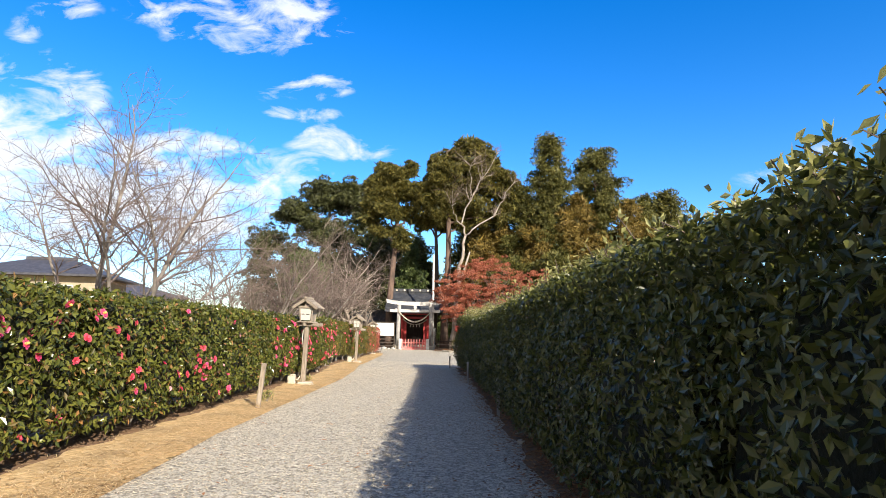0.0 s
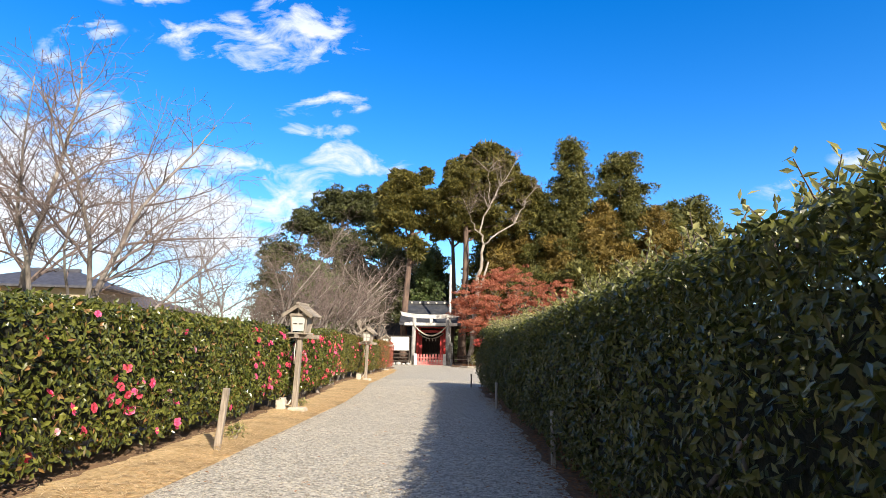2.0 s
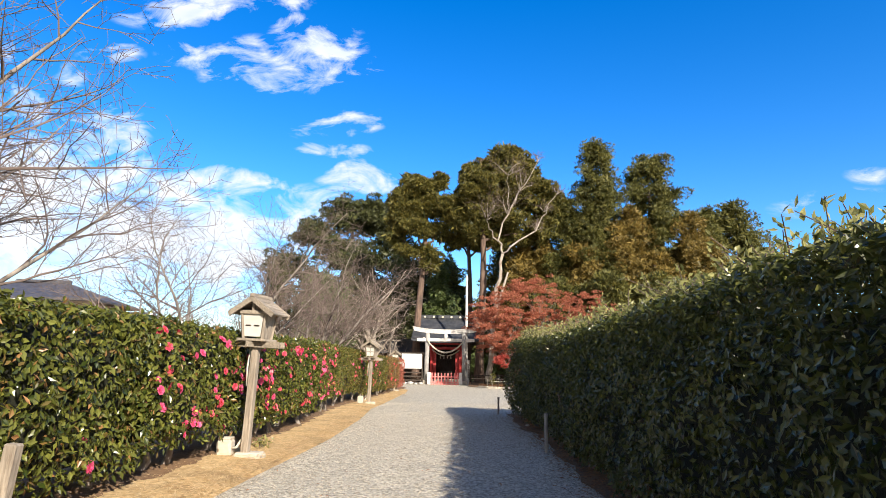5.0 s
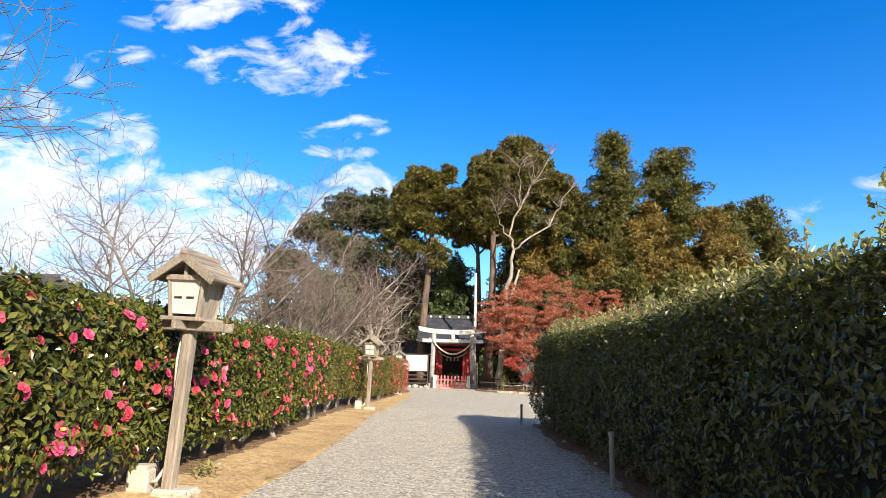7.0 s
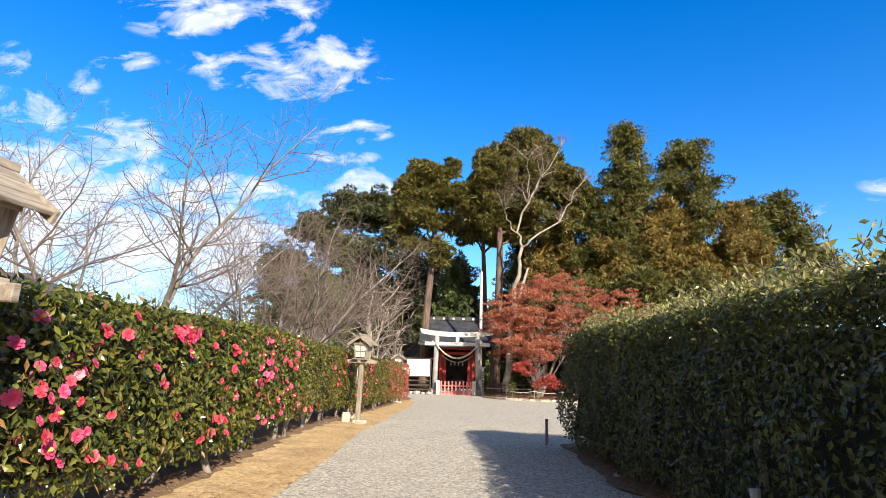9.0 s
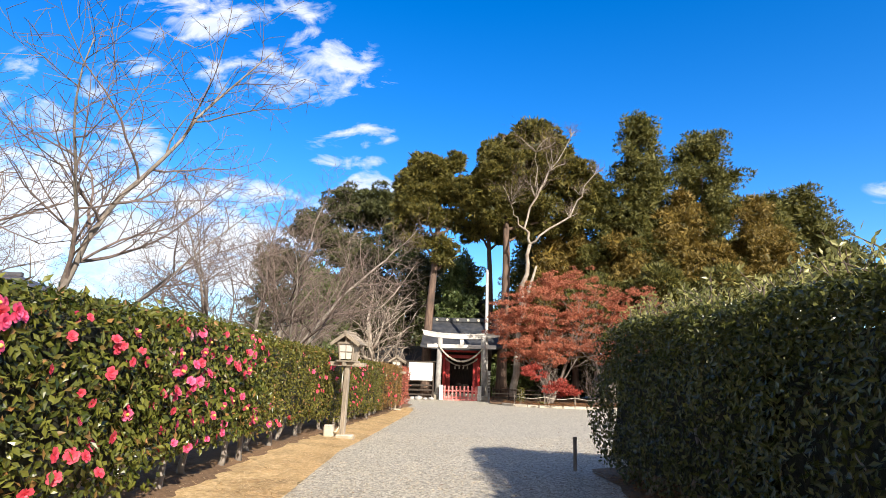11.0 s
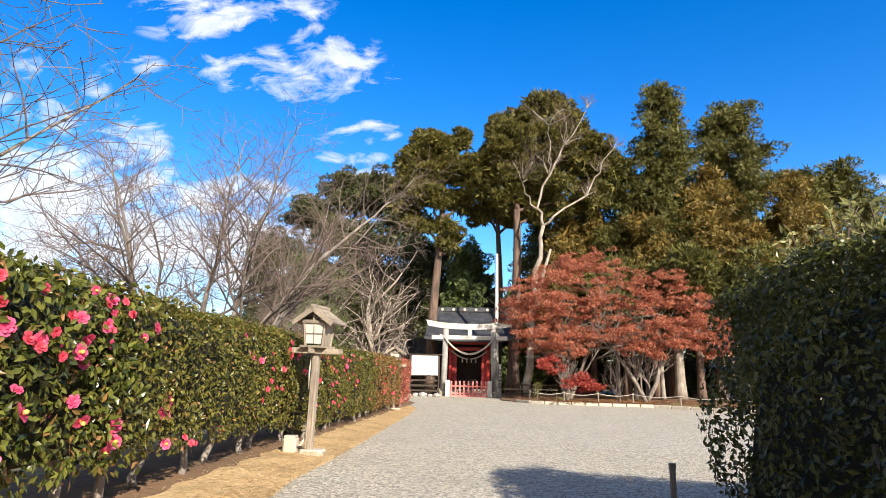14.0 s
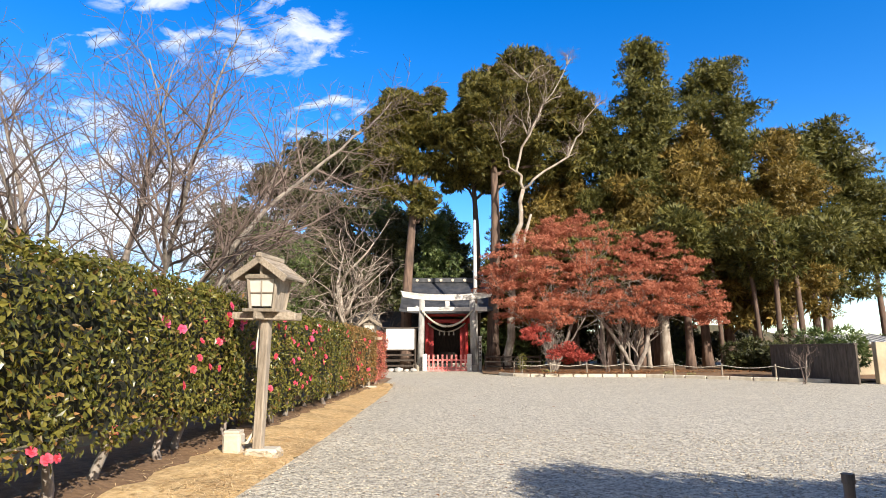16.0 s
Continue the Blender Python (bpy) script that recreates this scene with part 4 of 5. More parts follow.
    for i, x in enumerate(np.arange(4.5, 16, 2.6)):
        conifer(120 + i, (float(x), 67.0 + (i % 3) * 1.5), 9.5 + (i * 7 % 4), 2.4, 1.2, CEDAR if i % 3 else BROADLEAF, 0.22, "cedar in the second row of the grove", 3500)
    conifer(140, (-1.2, 69.0), 9.0, 2.6, 1.0, BROADLEAF, 0.2, "dark evergreen behind the shrine hall", 4000, name="evergreen_tree")
    conifer(141, (1.8, 67.5), 8.5, 2.6, 1.0, CEDAR, 0.2, "dark cedar behind the shrine hall", 4000)
    for i, (x, y, h, r, m) in enumerate(((-3.1, 65.5, 11.0, 1.5, BAMBOO), (-1.9, 70.0, 12.0, 1.8, CEDAR), (-6.3, 67.5, 12.5, 1.9, BROADLEAF), (-16.8, 67.0, 11.5, 2.8, BROADLEAF), (-12.6, 68.0, 13.5, 2.8, BROADLEAF))):
        conifer(150 + i, (x, y), h, r, 1.6, m, 0.18, "slender evergreen filling the back of the grove", 4500, name="evergreen_tree", bark=BARK)
    conifer(64, (4.6, 60.8), 12.5, 2.8, 3.5, CEDAR_RUST, 0.26, rust, 7000)
    conifer(65, (9.6, 58.4), 12.0, 2.4, 4.5, CEDAR_RUST, 0.24, rust, 6000)
    # bare trunks inside the grove
    for i, (x, y, r, h, mat) in enumerate(((10.9, 58.0, 0.29, 8.0, BARK_PALE), (10.6, 53.4, 0.20, 7.0, BARK_RED), (9.4, 56.5, 0.12, 6.5, BARK_PALE), (7.6, 55.5, 0.10, 6.0, BARK), (6.9, 57.0, 0.13, 7.0, BARK), (13.2, 55.5, 0.12, 6.0, BARK_RED), (14.6, 54.0, 0.14, 6.0, BARK_RED), (15.2, 53.2, 0.14, 7.0, BARK_RED), (17.2, 54.6, 0.16, 7.0, BARK_RED))):
        rng = np.random.default_rng(70 + i)
        ob = thing("tree_trunk", (x, y, 0.08), "bare straight tree trunk standing in the grove", "tree")
        lean = rng.normal(0, 0.2, 2)
        z = np.linspace(0, h, 8)
        part("trunk", tube([(lean[0] * (k / h) ** 2, lean[1] * (k / h) ** 2, k - 0.1) for k in z], r * np.array([1.55, 1.1, 1, 0.95, 0.9, 0.85, 0.8, 0.7]), 9), mat, ob, "", True)
        lum = [(lean[0] + rng.normal(0, 0.8), lean[1] + rng.normal(0, 0.8), h + rng.uniform(-0.8, 1.2), 1.1, 1.1, 0.8) for _ in range(4)]
        p, n = crown_points(rng, lum, 1500)
        part("crown", tufts(rng, p, n, 0.42, Geo()), CEDAR, ob)
    # wide evergreen with dead pale branches showing in its crown
    at = (-14.0, 75.0)
    dome = domed(44, at, 8, rel(at, [(-13.5, 74, 18.4, 4.4, 3.6, 2.6), (-18.2, 74, 16.4, 3.2, 2.8, 2.2), (-9.8, 74, 17.8, 3.0, 2.8, 2.4), (-21.4, 74, 12.8, 2.9, 2.4, 2.0), (-14, 73, 13.5, 4.0, 2.8, 2.2), (-9.6, 74, 13.5, 2.6, 2.4, 2.2), (-17, 73, 9.8, 3.0, 2.4, 1.8)]),
                 BROADLEAF, "broad dark evergreen with pale dead branches in its crown", 17000, 0.5, 0.34, BARK, "evergreen_tree")
    rng = np.random.default_rng(45)
    g, tw = Geo(), Geo()
    for k in range(7):
        grow(rng, (rng.uniform(-3, 3), -3.4, rng.uniform(11, 14.5)), (rng.normal(0, 0.4), -0.25, 1.0), 3.0, 0.08, 2, g, g, SHAGGY)
    part("dead_branchwork", g, BARK_PALE, dome, "pale leafless branches")
    for i, (x, y, h, r) in enumerate(((-21.5, 72, 12.5, 2.6), (-9.0, 66, 10.0, 2.2), (-7.4, 69, 13.0, 2.4), (-2.6, 72, 13.5, 2.6), (-12.0, 63, 8.5, 2.2), (-5.6, 75, 14.0, 2.6), (-10.4, 66.5, 11.0, 2.2), (-14.8, 66.0, 9.0, 2.4))):
        conifer(80 + i, (x, y), h, r, 3.0, BAMBOO if i in (2, 3) else BROADLEAF, 0.2, "slender evergreen tree in the shrine grove", 5000, name="evergreen_tree", bark=BARK, size=0.29)
    for i, (x, y, h, r, m) in enumerate(((-9.9, 62, 9.5, 0.22, BARK_PALE), (-8.6, 61, 9.0, 0.26, BARK_PALE), (-12.0, 61.5, 7.5, 0.2, BARK_PALE), (-7.9, 63, 8.0, 0.16, BARK))):
        bare_tree("bare_tree", "pale leafless tree trunk beside the shrine", 90 + i, (x, y, 0.02), [stem(40 + 70 * i, 4, h * 0.62, r), stem(110, 12, h * 0.5, r * 0.6)], 3, SHAGGY, m)


forest()


def white_tree():
    """Leaning pale tree with a fork high up, bare."""
    ob = thing("bare_tree", (1.3, 56.6, 0.1), "pale barked leafless tree with a high fork", "tree")
    rng = np.random.default_rng(46)
    w = Geo()

    def crooked(pts, r):
        """Adds bends between the given turns of a limb."""
        pts, k = np.asarray(pts, float), np.linspace(0, len(pts) - 1, 3 * len(pts) - 2)
        q = np.stack([np.interp(k, np.arange(len(pts)), pts[:, c]) for c in range(3)], 1)
        q[1:-1] += rng.normal(0, 0.10, (len(q) - 2, 3))
        return q, np.interp(k, np.arange(len(pts)), r)

    fork = np.array((1.15, 0, 10.7))
    tube(*crooked([(0, 0, -0.15), (0.25, 0, 3), (0.45, 0, 6), (0.85, 0, 8.6), fork], [0.27, 0.22, 0.19, 0.15, 0.12]), 9, w)
    tube([(0.4, 0, 5.2), (1.0, 0.2, 7.2), (1.6, 0.2, 9.2)], [0.14, 0.12, 0.07], 7, w)
    trunk = part("trunk", w, BARK_PALE, ob, "", True)
    limbs, tw = Geo(), Geo()
    for pts, r in (([fork, (0.75, 0, 11.8), (1.5, 0.1, 14.2), (2.6, 0.1, 16.2), (4.1, 0.2, 18.8)], (0.11, 0.10, 0.08, 0.06, 0.02)),
                   ([fork, (1.7, 0, 11.3), (3.9, 0.1, 12.8), (4.7, 0.1, 14.4), (5.8, 0.2, 16.0)], (0.10, 0.09, 0.075, 0.05, 0.02)),
                   ([(1.5, 0.1, 14.2), (1.7, 0, 15.8), (1.6, 0, 17.6)], (0.06, 0.04, 0.015)), ([(0.75, 0, 11.8), (0.2, 0.2, 12.6), (-0.2, 0, 13.6)], (0.07, 0.05, 0.02))):
        tube(*crooked(pts, np.array(r) * 0.85), 7, limbs)
        for q in pts[2:]:
            for _ in range(5):
                grow(rng, q, (rng.normal(0.3, 0.5), rng.normal(0, 0.4), 1.0), 1.6, 0.03, 2, limbs, tw, SHAGGY)
    part("limb_frame", limbs, BARK_PALE, ob, "", True)
    part("branch_spray", tw, TWIG, ob, "fine leafless twigs")


white_tree()


def maple(seed, at, stems, lumps, mat, label, count, name="maple_tree"):
    rng = np.random.default_rng(seed)
    ob = thing(name, at, label, "tree")
    for az, tilt, length, r in stems:
        g, tw = Geo(), Geo()
        grow(rng, (rng.normal(0, 0.1), rng.normal(0, 0.1), -0.1), stem(az, tilt, 1, 1)[0], length, r, 3, g, g, dict(CHERRY, flat=0.4, lift=0.02))
        part("trunk", g, BARK, ob, "", True)
    sub = []
    for l in lumps:
        for _ in range(int(24 * l[3])):
            a, q = rng.uniform(0, 6.3), rng.uniform(0, 1) ** 0.5
            s = rng.uniform(0.18, 0.42)
            sub.append((l[0] + math.cos(a) * q * l[3] - at[0], l[1] + math.sin(a) * q * l[4] - at[1], l[2] + rng.normal(0, 0.55) * l[5] + (1 - q * q) * l[5] * 0.5, s, s, 0.07))
    p, n = crown_points(rng, sub, count * 2)
    n = n * np.array([1, 1, 0.3]) + np.array([0, 0, -0.1])
    part("crown", tufts(rng, p, n, 0.125, Geo(), 0.8), mat, ob)


maple(61, (3.2, 52.0, 0.1), [(300, 25, 3.0, 0.14), (80, 30, 3.2, 0.13), (180, 28, 2.8, 0.12)],
      [(3.0, 52, 6.2, 2.4, 2.0, 0.7), (1.7, 51.6, 5.2, 1.8, 1.6, 0.6), (4.6, 52.2, 7.3, 1.8, 1.6, 0.6), (1.4, 51.5, 4.0, 1.5, 1.5, 0.5), (3.4, 51.2, 4.6, 2.2, 1.6, 0.6), (2.2, 51, 3.2, 1.5, 1.2, 0.4), (4.4, 51.4, 3.4, 1.7, 1.3, 0.5), (1.3, 51.6, 2.8, 1.1, 1.1, 0.4), (0.1, 53.4, 4.4, 0.9, 0.8, 0.5), (0.6, 52.6, 5.0, 1.0, 0.9, 0.5), (2.9, 50.8, 2.5, 1.0, 0.8, 0.4), (3.4, 52.2, 7.0, 1.2, 1.0, 0.4)],
      MAPLE, "Japanese maple with dull red autumn leaves", 10500)
maple(62, (7.4, 52.2, 0.1), [(270, 25, 3.0, 0.13), (90, 32, 3.2, 0.13), (10, 20, 2.8, 0.12)],
      [(7.2, 52, 6.3, 2.3, 2.0, 0.7), (9.2, 52, 5.2, 2.0, 1.8, 0.6), (6.0, 51.5, 5.0, 2.0, 1.6, 0.6), (10.2, 51.8, 4.2, 1.5, 1.4, 0.5), (7.8, 51.2, 3.8, 1.9, 1.5, 0.5), (5.6, 51.0, 3.2, 1.4, 1.2, 0.4), (8.4, 51.2, 2.9, 1.5, 1.2, 0.4), (10.4, 51.4, 3.2, 1.2, 1.1, 0.4), (7.0, 50.9, 2.6, 1.0, 0.8, 0.4), (10.9, 51.6, 2.6, 0.8, 0.7, 0.35)],
      MAPLE, "Japanese maple with dull red autumn leaves", 10000)
maple(63, (3.0, 50.4, 0.1), [(280, 30, 0.9, 0.05), (90, 35, 1.0, 0.05)], [(2.2, 50.4, 1.75, 0.7, 0.6, 0.3), (3.3, 50.2, 1.05, 0.7, 0.6, 0.3), (4.0, 50.1, 0.7, 0.6, 0.5, 0.25)], MAPLE_RED, "low maple bush with bright red leaves", 1300, "maple_bush")
bare_tree("bare_shrub", "leafless upright shrub in the planting bed", 64, (5.4, 50.0, 0.1), [stem(a, 16 + a % 23, 1.2, 0.02) for a in (0, 70, 140, 210, 290)], 2, dict(SHAGGY, forks=[0, 3, 3, 3], lift=0.10, bend=0.1))
bare_tree("bare_shrub", "small leafless sapling by the rope fence", 65, (10.2, 42.2, 0.05), [stem(0, 4, 0.8, 0.03), stem(90, 30, 0.7, 0.02), stem(270, 32, 0.7, 0.02)], 3, dict(SHAGGY, forks=[0, 3, 3, 3]))


def low_bushes():
    """Shaded evergreen undergrowth that closes the grove."""
    rng = np.random.default_rng(66)
    spots = [(x + rng.normal(0, 0.5), 63 + rng.uniform(0, 6), rng.uniform(1.4, 3.0)) for x in np.arange(6, 19, 1.7)]
    spots += [(x + rng.normal(0, 0.5), 64 + rng.uniform(0, 8), rng.uniform(1.5, 3.2)) for x in np.arange(-24, -6, 1.9)]
    spots += [(14.8, 51.6, 2.2), (13.4, 53.4, 1.6), (16.2, 51.2, 1.7), (18.5, 50.6, 1.6), (20.5, 56.0, 1.8), (-1.6, 66, 3.6), (1.2, 62.5, 2.6), (0.2, 65, 3.4), (2.4, 66, 3.6), (3.6, 63, 2.6), (12.2, 44.4, 1.8), (-4.6, 68, 3.6)]
    for i, (x, y, h) in enumerate(spots):
        ob = thing("evergreen_bush", (x, y, 0.05), "dense dark evergreen bush at the foot of the trees", "bush")
        r = h * 0.55
        lum = [(rng.normal(0, r * 0.5), rng.normal(0, r * 0.4), h * rng.uniform(0.25, 0.8), r * 0.6, r * 0.6, h * 0.28) for _ in range(7)]
        p, n = crown_points(rng, lum, 2000)
        p[:, 2] = np.maximum(p[:, 2], 0.05)
        part("crown", tufts(rng, p, n, 0.24, Geo()), BROADLEAF if i % 4 else BAMBOO, ob)
        g = Geo()
        for k in range(4):
            tube([(rng.normal(0, 0.1), rng.normal(0, 0.1), -0.08), (rng.normal(0, r * 0.3), rng.normal(0, r * 0.3), h * 0.6)], [0.04, 0.015], 5, g)
        part("stem_cluster", g, BARK, ob)


low_bushes()


# ---- shrine gate and buildings ----
def torii():
    cx, y = -2.2, 56.5
    ob = thing("torii_gate", (cx, y, 0.0), "white and grey torii gate with a straw rope", "gate")
    for s in (-1, 1):
        post = part("post", tube([(s * 1.56, 0, -0.05), (s * 1.52, 0, 2.0), (s * 1.47, 0, 4.1)], [0.20, 0.185, 0.17], 16), TORII_GREY, ob, "weathered grey round post", True)
        part("post_base", tube([(s * 1.56, 0, -0.02), (s * 1.56, 0, 0.28), (s * 1.56, 0, 0.34)], [0.27, 0.26, 0.21], 16), CONCRETE, ob, "pale stone collar")

    def beam(z, h, w, half, lift, slant):
        v, f = [], []
        xs = np.linspace(-half, half, 17)
        for x in xs:
            k = x / half
            up = lift * abs(k) ** 2.5
            e = x + (slant * math.copysign(1, x) if abs(k) > 0.99 else 0)
            v += [(x, -w / 2, z + up), (x, w / 2, z + up), (e, w / 2 * 1.15, z + h + up), (e, -w / 2 * 1.15, z + h + up)]
        n = len(xs)
        f = [[i * 4 + j, i * 4 + (j + 1) % 4, i * 4 + 4 + (j + 1) % 4, i * 4 + 4 + j] for i in range(n - 1) for j in range(4)] + [[3, 2, 1, 0], [(n - 1) * 4 + j for j in range(4)]]
        return Geo().add(v, f)

    part("top_beam", beam(4.06, 0.24, 0.30, 2.58, 0.22, 0.10), TORII_WHITE, ob, "white upcurved double top beam")
    part("cap_beam", beam(4.303, 0.10, 0.38, 2.66, 0.23, 0.08), TORII_WHITE, ob)
    part("tie_beam", box(0, 0, 3.56, 4.7, 0.17, 0.25), TORII_WHITE, ob, "white straight tie beam")
    part("strut", box(0.02, 0, 3.875, 0.26, 0.16, 0.375), TORII_WHITE, ob, "white middle strut")
    for s in (-1, 1):
        part("wedge", box(s * 1.78, -0.02, 3.72, 0.14, 0.24, 0.07), TORII_WHITE, ob)
    xs = np.linspace(-1.52, 1.5, 26)
    pts = [(x, -0.24, 2.55 + 0.98 * (abs(x) / 1.52) ** 2) for x in xs]
    rope = part("straw_rope", tube(pts, 0.075 - 0.035 * np.abs(xs) / 1.52, 8), ROPE, ob, "sagging twisted straw rope", True)
    twist = Geo()
    for i in range(0, 25):
        a, b = np.array(pts[i]), np.array(pts[i + 1])
        tube([a + (0, -0.05, 0.05), (a + b) / 2 + (0, -0.07, 0), b + (0, -0.05, -0.05)], 0.022, 5, twist)
    part("strand", twist, ROPE, rope)


torii()


def picket_fence():
    ob = thing("picket_fence", (-2.2, 56.0, 0.0), "faded red low picket gate closing the torii", "fence")
    for z in (0.20, 0.62):
        part("rail", box(0, 0.03, z, 2.26, 0.05, 0.09), RED_FADED, ob)
    part("sill", box(0, 0.02, 0.05, 2.3, 0.10, 0.10), RED_FADED, ob)
    for i in range(9):
        part("picket", box(-1.04 + i * 0.26, -0.02, 0.50, 0.105, 0.04, 0.86), RED_FADED, ob)
    for s in (-1, 1):
        ob2 = thing("gate_stone", (-2.2 + s * 1.27, 55.95, 0.0), "whitewashed upright stone at the gate's side", "stone")
        part("body", box(0, 0, 0.48, 0.26, 0.26, 0.98, bevel=0.08), TORII_WHITE, ob2)


picket_fence()


def notice_board():
    ob = thing("notice_board", (-4.85, 55.6, 0.0), "white notice board in a dark wooden frame with small roof", "sign")
    for s in (-1, 1):
        part("leg", box(s * 0.86, 0, 1.2, 0.09, 0.09, 2.42), WOOD_DARK, ob)
    part("panel", box(0, -0.02, 1.82, 1.60, 0.04, 1.18, bevel=0.05), WHITE, ob, "blank white sheet")
    part("top_rail", box(0, 0, 2.45, 2.06, 0.24, 0.06), WOOD_DARK, ob)
    part("rail", box(0, 0, 1.2, 1.66, 0.05, 0.06), WOOD_DARK, ob)
    for i, z in enumerate((0.32, 0.62, 0.92)):
        part("slat", box(0, 0.04, z, 1.66, 0.03, 0.10), WOOD_DARK, ob)
    for k in range(5):
        rock = thing("boulder", (-5.7 + k * 0.42, 54.9 + 0.15 * (k % 2), 0.0), "rough grey stone at the foot of the board", "stone")
        part("body", boulder(0.16 + 0.05 * (k % 3), 400 + k), TORII_GREY, rock, "", True)


def boulder(r, seed):
    rng = np.random.default_rng(seed)
    bm = bmesh.new()
    bmesh.ops.create_icosphere(bm, subdivisions=2, radius=r)
    for v in bm.verts:
        v.co *= 1 + 0.25 * noise.noise(v.co * (2.2 / r) * 0.5 + Vector((seed, 0, 0)))
        v.co.z = v.co.z * 0.6 + r * 0.4
    bm.verts.index_update()
    g = Geo().add([v.co[:] for v in bm.verts], [[v.index for v in f.verts] for f in bm.faces])
    bm.free()
    return g


notice_board()


def flag_pole():
    ob = thing("flag_pole", (-0.52, 56.9, 0.0), "tall thin grey metal pole beside the torii", "pole")
    part("shaft", tube([(0, 0, -0.05), (0, 0, 4.5), (0.0, 0, 8.8)], [0.13, 0.12, 0.09], 12), STEEL, ob, "", True)
    part("finial", tube([(0, 0, 8.78), (0, 0, 8.86), (0, 0, 8.96), (0, 0, 9.0)], [0.06, 0.09, 0.07, 0.02], 10), STEEL, ob)
    sp = thing("marker_post", (-0.32, 55.7, 0.0), "square grey wooden post with a painted panel", "post")
    part("shaft", box(0, 0, 0.95, 0.16, 0.16, 1.9, bevel=0.06), TORII_GREY, sp)
    part("cap", box(0, 0, 1.93, 0.20, 0.20, 0.06), TORII_GREY, sp)
    for i in range(6):
        part("letter_bar", box(0, -0.083, 1.62 - i * 0.2, 0.09, 0.008, 0.12), WOOD_DARK, sp)


flag_pole()


def shrine():
    cx, y = -2.3, 60.2
    ob = thing("shrine_hall", (cx, y, 0.0), "small vermilion shrine hall with a dark curved roof", "shrine")
    part("platform", box(0, 1.5, 0.18, 4.2, 4.2, 0.40, bevel=0.05), CONCRETE, ob, "pale stone platform")
    for s in (-1, 1):
        for d in (-0.2, 2.9):
            part("pillar", tube([(s * 1.25, d, 0.36), (s * 1.25, d, 3.5)], 0.13, 12), RED_PAINT, ob, "", True)
    part("lintel", box(0, -0.2, 3.02, 3.3, 0.2, 0.24), RED_PAINT, ob, "vermilion cross beam")
    part("upper_lintel", box(0, -0.2, 3.42, 3.6, 0.2, 0.18), RED_PAINT, ob)
    for s in (-1, 1):
        part("side_wall", box(s * 1.25, 1.35, 1.9, 0.10, 2.9, 3.0, bevel=0.02), RED_PAINT, ob)
        part("bracket", box(s * 1.55, -0.25, 3.18, 0.34, 0.2, 0.14), RED_PAINT, ob)
        part("side_panel", box(s * 1.02, 0.0, 1.5, 0.36, 0.06, 2.3), RED_PAINT, ob)
    part("back_wall", box(0, 2.9, 1.9, 2.4, 0.1, 3.0, bevel=0.02), WOOD_DARK, ob)
    part("door_panel", box(0, 1.6, 1.5, 2.3, 0.08, 2.2, bevel=0.02), WOOD_DARK, ob, "dark closed lattice doors")
    for i in range(9):
        part("lattice_bar", box(-0.96 + i * 0.24, 1.54, 1.7, 0.035, 0.04, 1.6), WOOD_DARK, ob)
    part("offertory_box", box(0, 0.4, 0.72, 1.1, 0.5, 0.66), WOOD_DARK, ob, "dark slatted offertory box")
    # curved two-sided roof, ridge along x
    v, f = [], []
    xs = np.linspace(-2.9, 2.9, 15)
    prof = [(-1.9, 3.55), (-1.2, 3.80), (-0.4, 4.35), (0.6, 5.15), (1.5, 5.75), (2.4, 5.15), (3.4, 4.35), (4.2, 3.80), (4.9, 3.55)]
    for x in xs:
        up = 0.18 * (abs(x) / 2.9) ** 3
        v += [(x, d, z + up) for d, z in prof] + [(x, d, z + up - 0.16) for d, z in prof[::-1]]
    m = 2 * len(prof)
    f = [[i * m + j, i * m + (j + 1) % m, (i + 1) * m + (j + 1) % m, (i + 1) * m + j] for i in range(len(xs) - 1) for j in range(m)] + [list(range(m)), [(len(xs) - 1) * m + j for j in range(m)][::-1]]
    part("roof", Geo().add(v, f), ROOF, ob, "dark slate coloured curved roof")
    part("ridge", box(0, 1.5, 5.86, 5.3, 0.34, 0.34), ROOF, ob)
    for i in range(6):
        part("ridge_crest", tube([(-2.0 + i * 0.8, 1.32, 5.86), (-2.0 + i * 0.8, 1.30, 5.86)], 0.10, 12), CONCRETE, ob, "pale round crest")
    for i in range(12):
        part("rafter", box(-2.6 + i * 0.472, -1.2, 3.62, 0.07, 1.3, 0.08, m=Matrix.Rotation(0.34, 4, "X")), WOOD_DARK, ob)
    g = [(x, -0.34, 2.35 + 0.55 * (abs(x) / 1.2) ** 2) for x in np.linspace(-1.2, 1.2, 15)]
    part("straw_rope", tube(g, 0.05, 7), ROPE, ob, "second straw rope with hanging tassels", True)
    for x in (-0.45, -0.15, 0.15, 0.45):
        part("tassel", tube([(x, -0.36, 2.42), (x, -0.36, 2.25), (x, -0.36, 2.12)], [0.02, 0.045, 0.05], 6), ROPE, ob)
    # lower hall in shade beside it
    ob = thing("side_hall", (-6.6, 64.0, 0.0), "low dark wooden hall with a wide roof in shade", "building")
    part("wall", box(0, 1.0, 1.4, 4.2, 3.0, 2.8, bevel=0.01), WOOD_DARK, ob)
    v = [(-2.8, -1.2, 2.75), (2.4, -1.2, 2.75), (2.4, 1.0, 4.0), (-2.8, 1.0, 4.0), (2.4, 3.2, 2.75), (-2.8, 3.2, 2.75), (-2.8, -1.2, 2.60), (2.4, -1.2, 2.60), (2.4, 3.2, 2.60), (-2.8, 3.2, 2.60)]
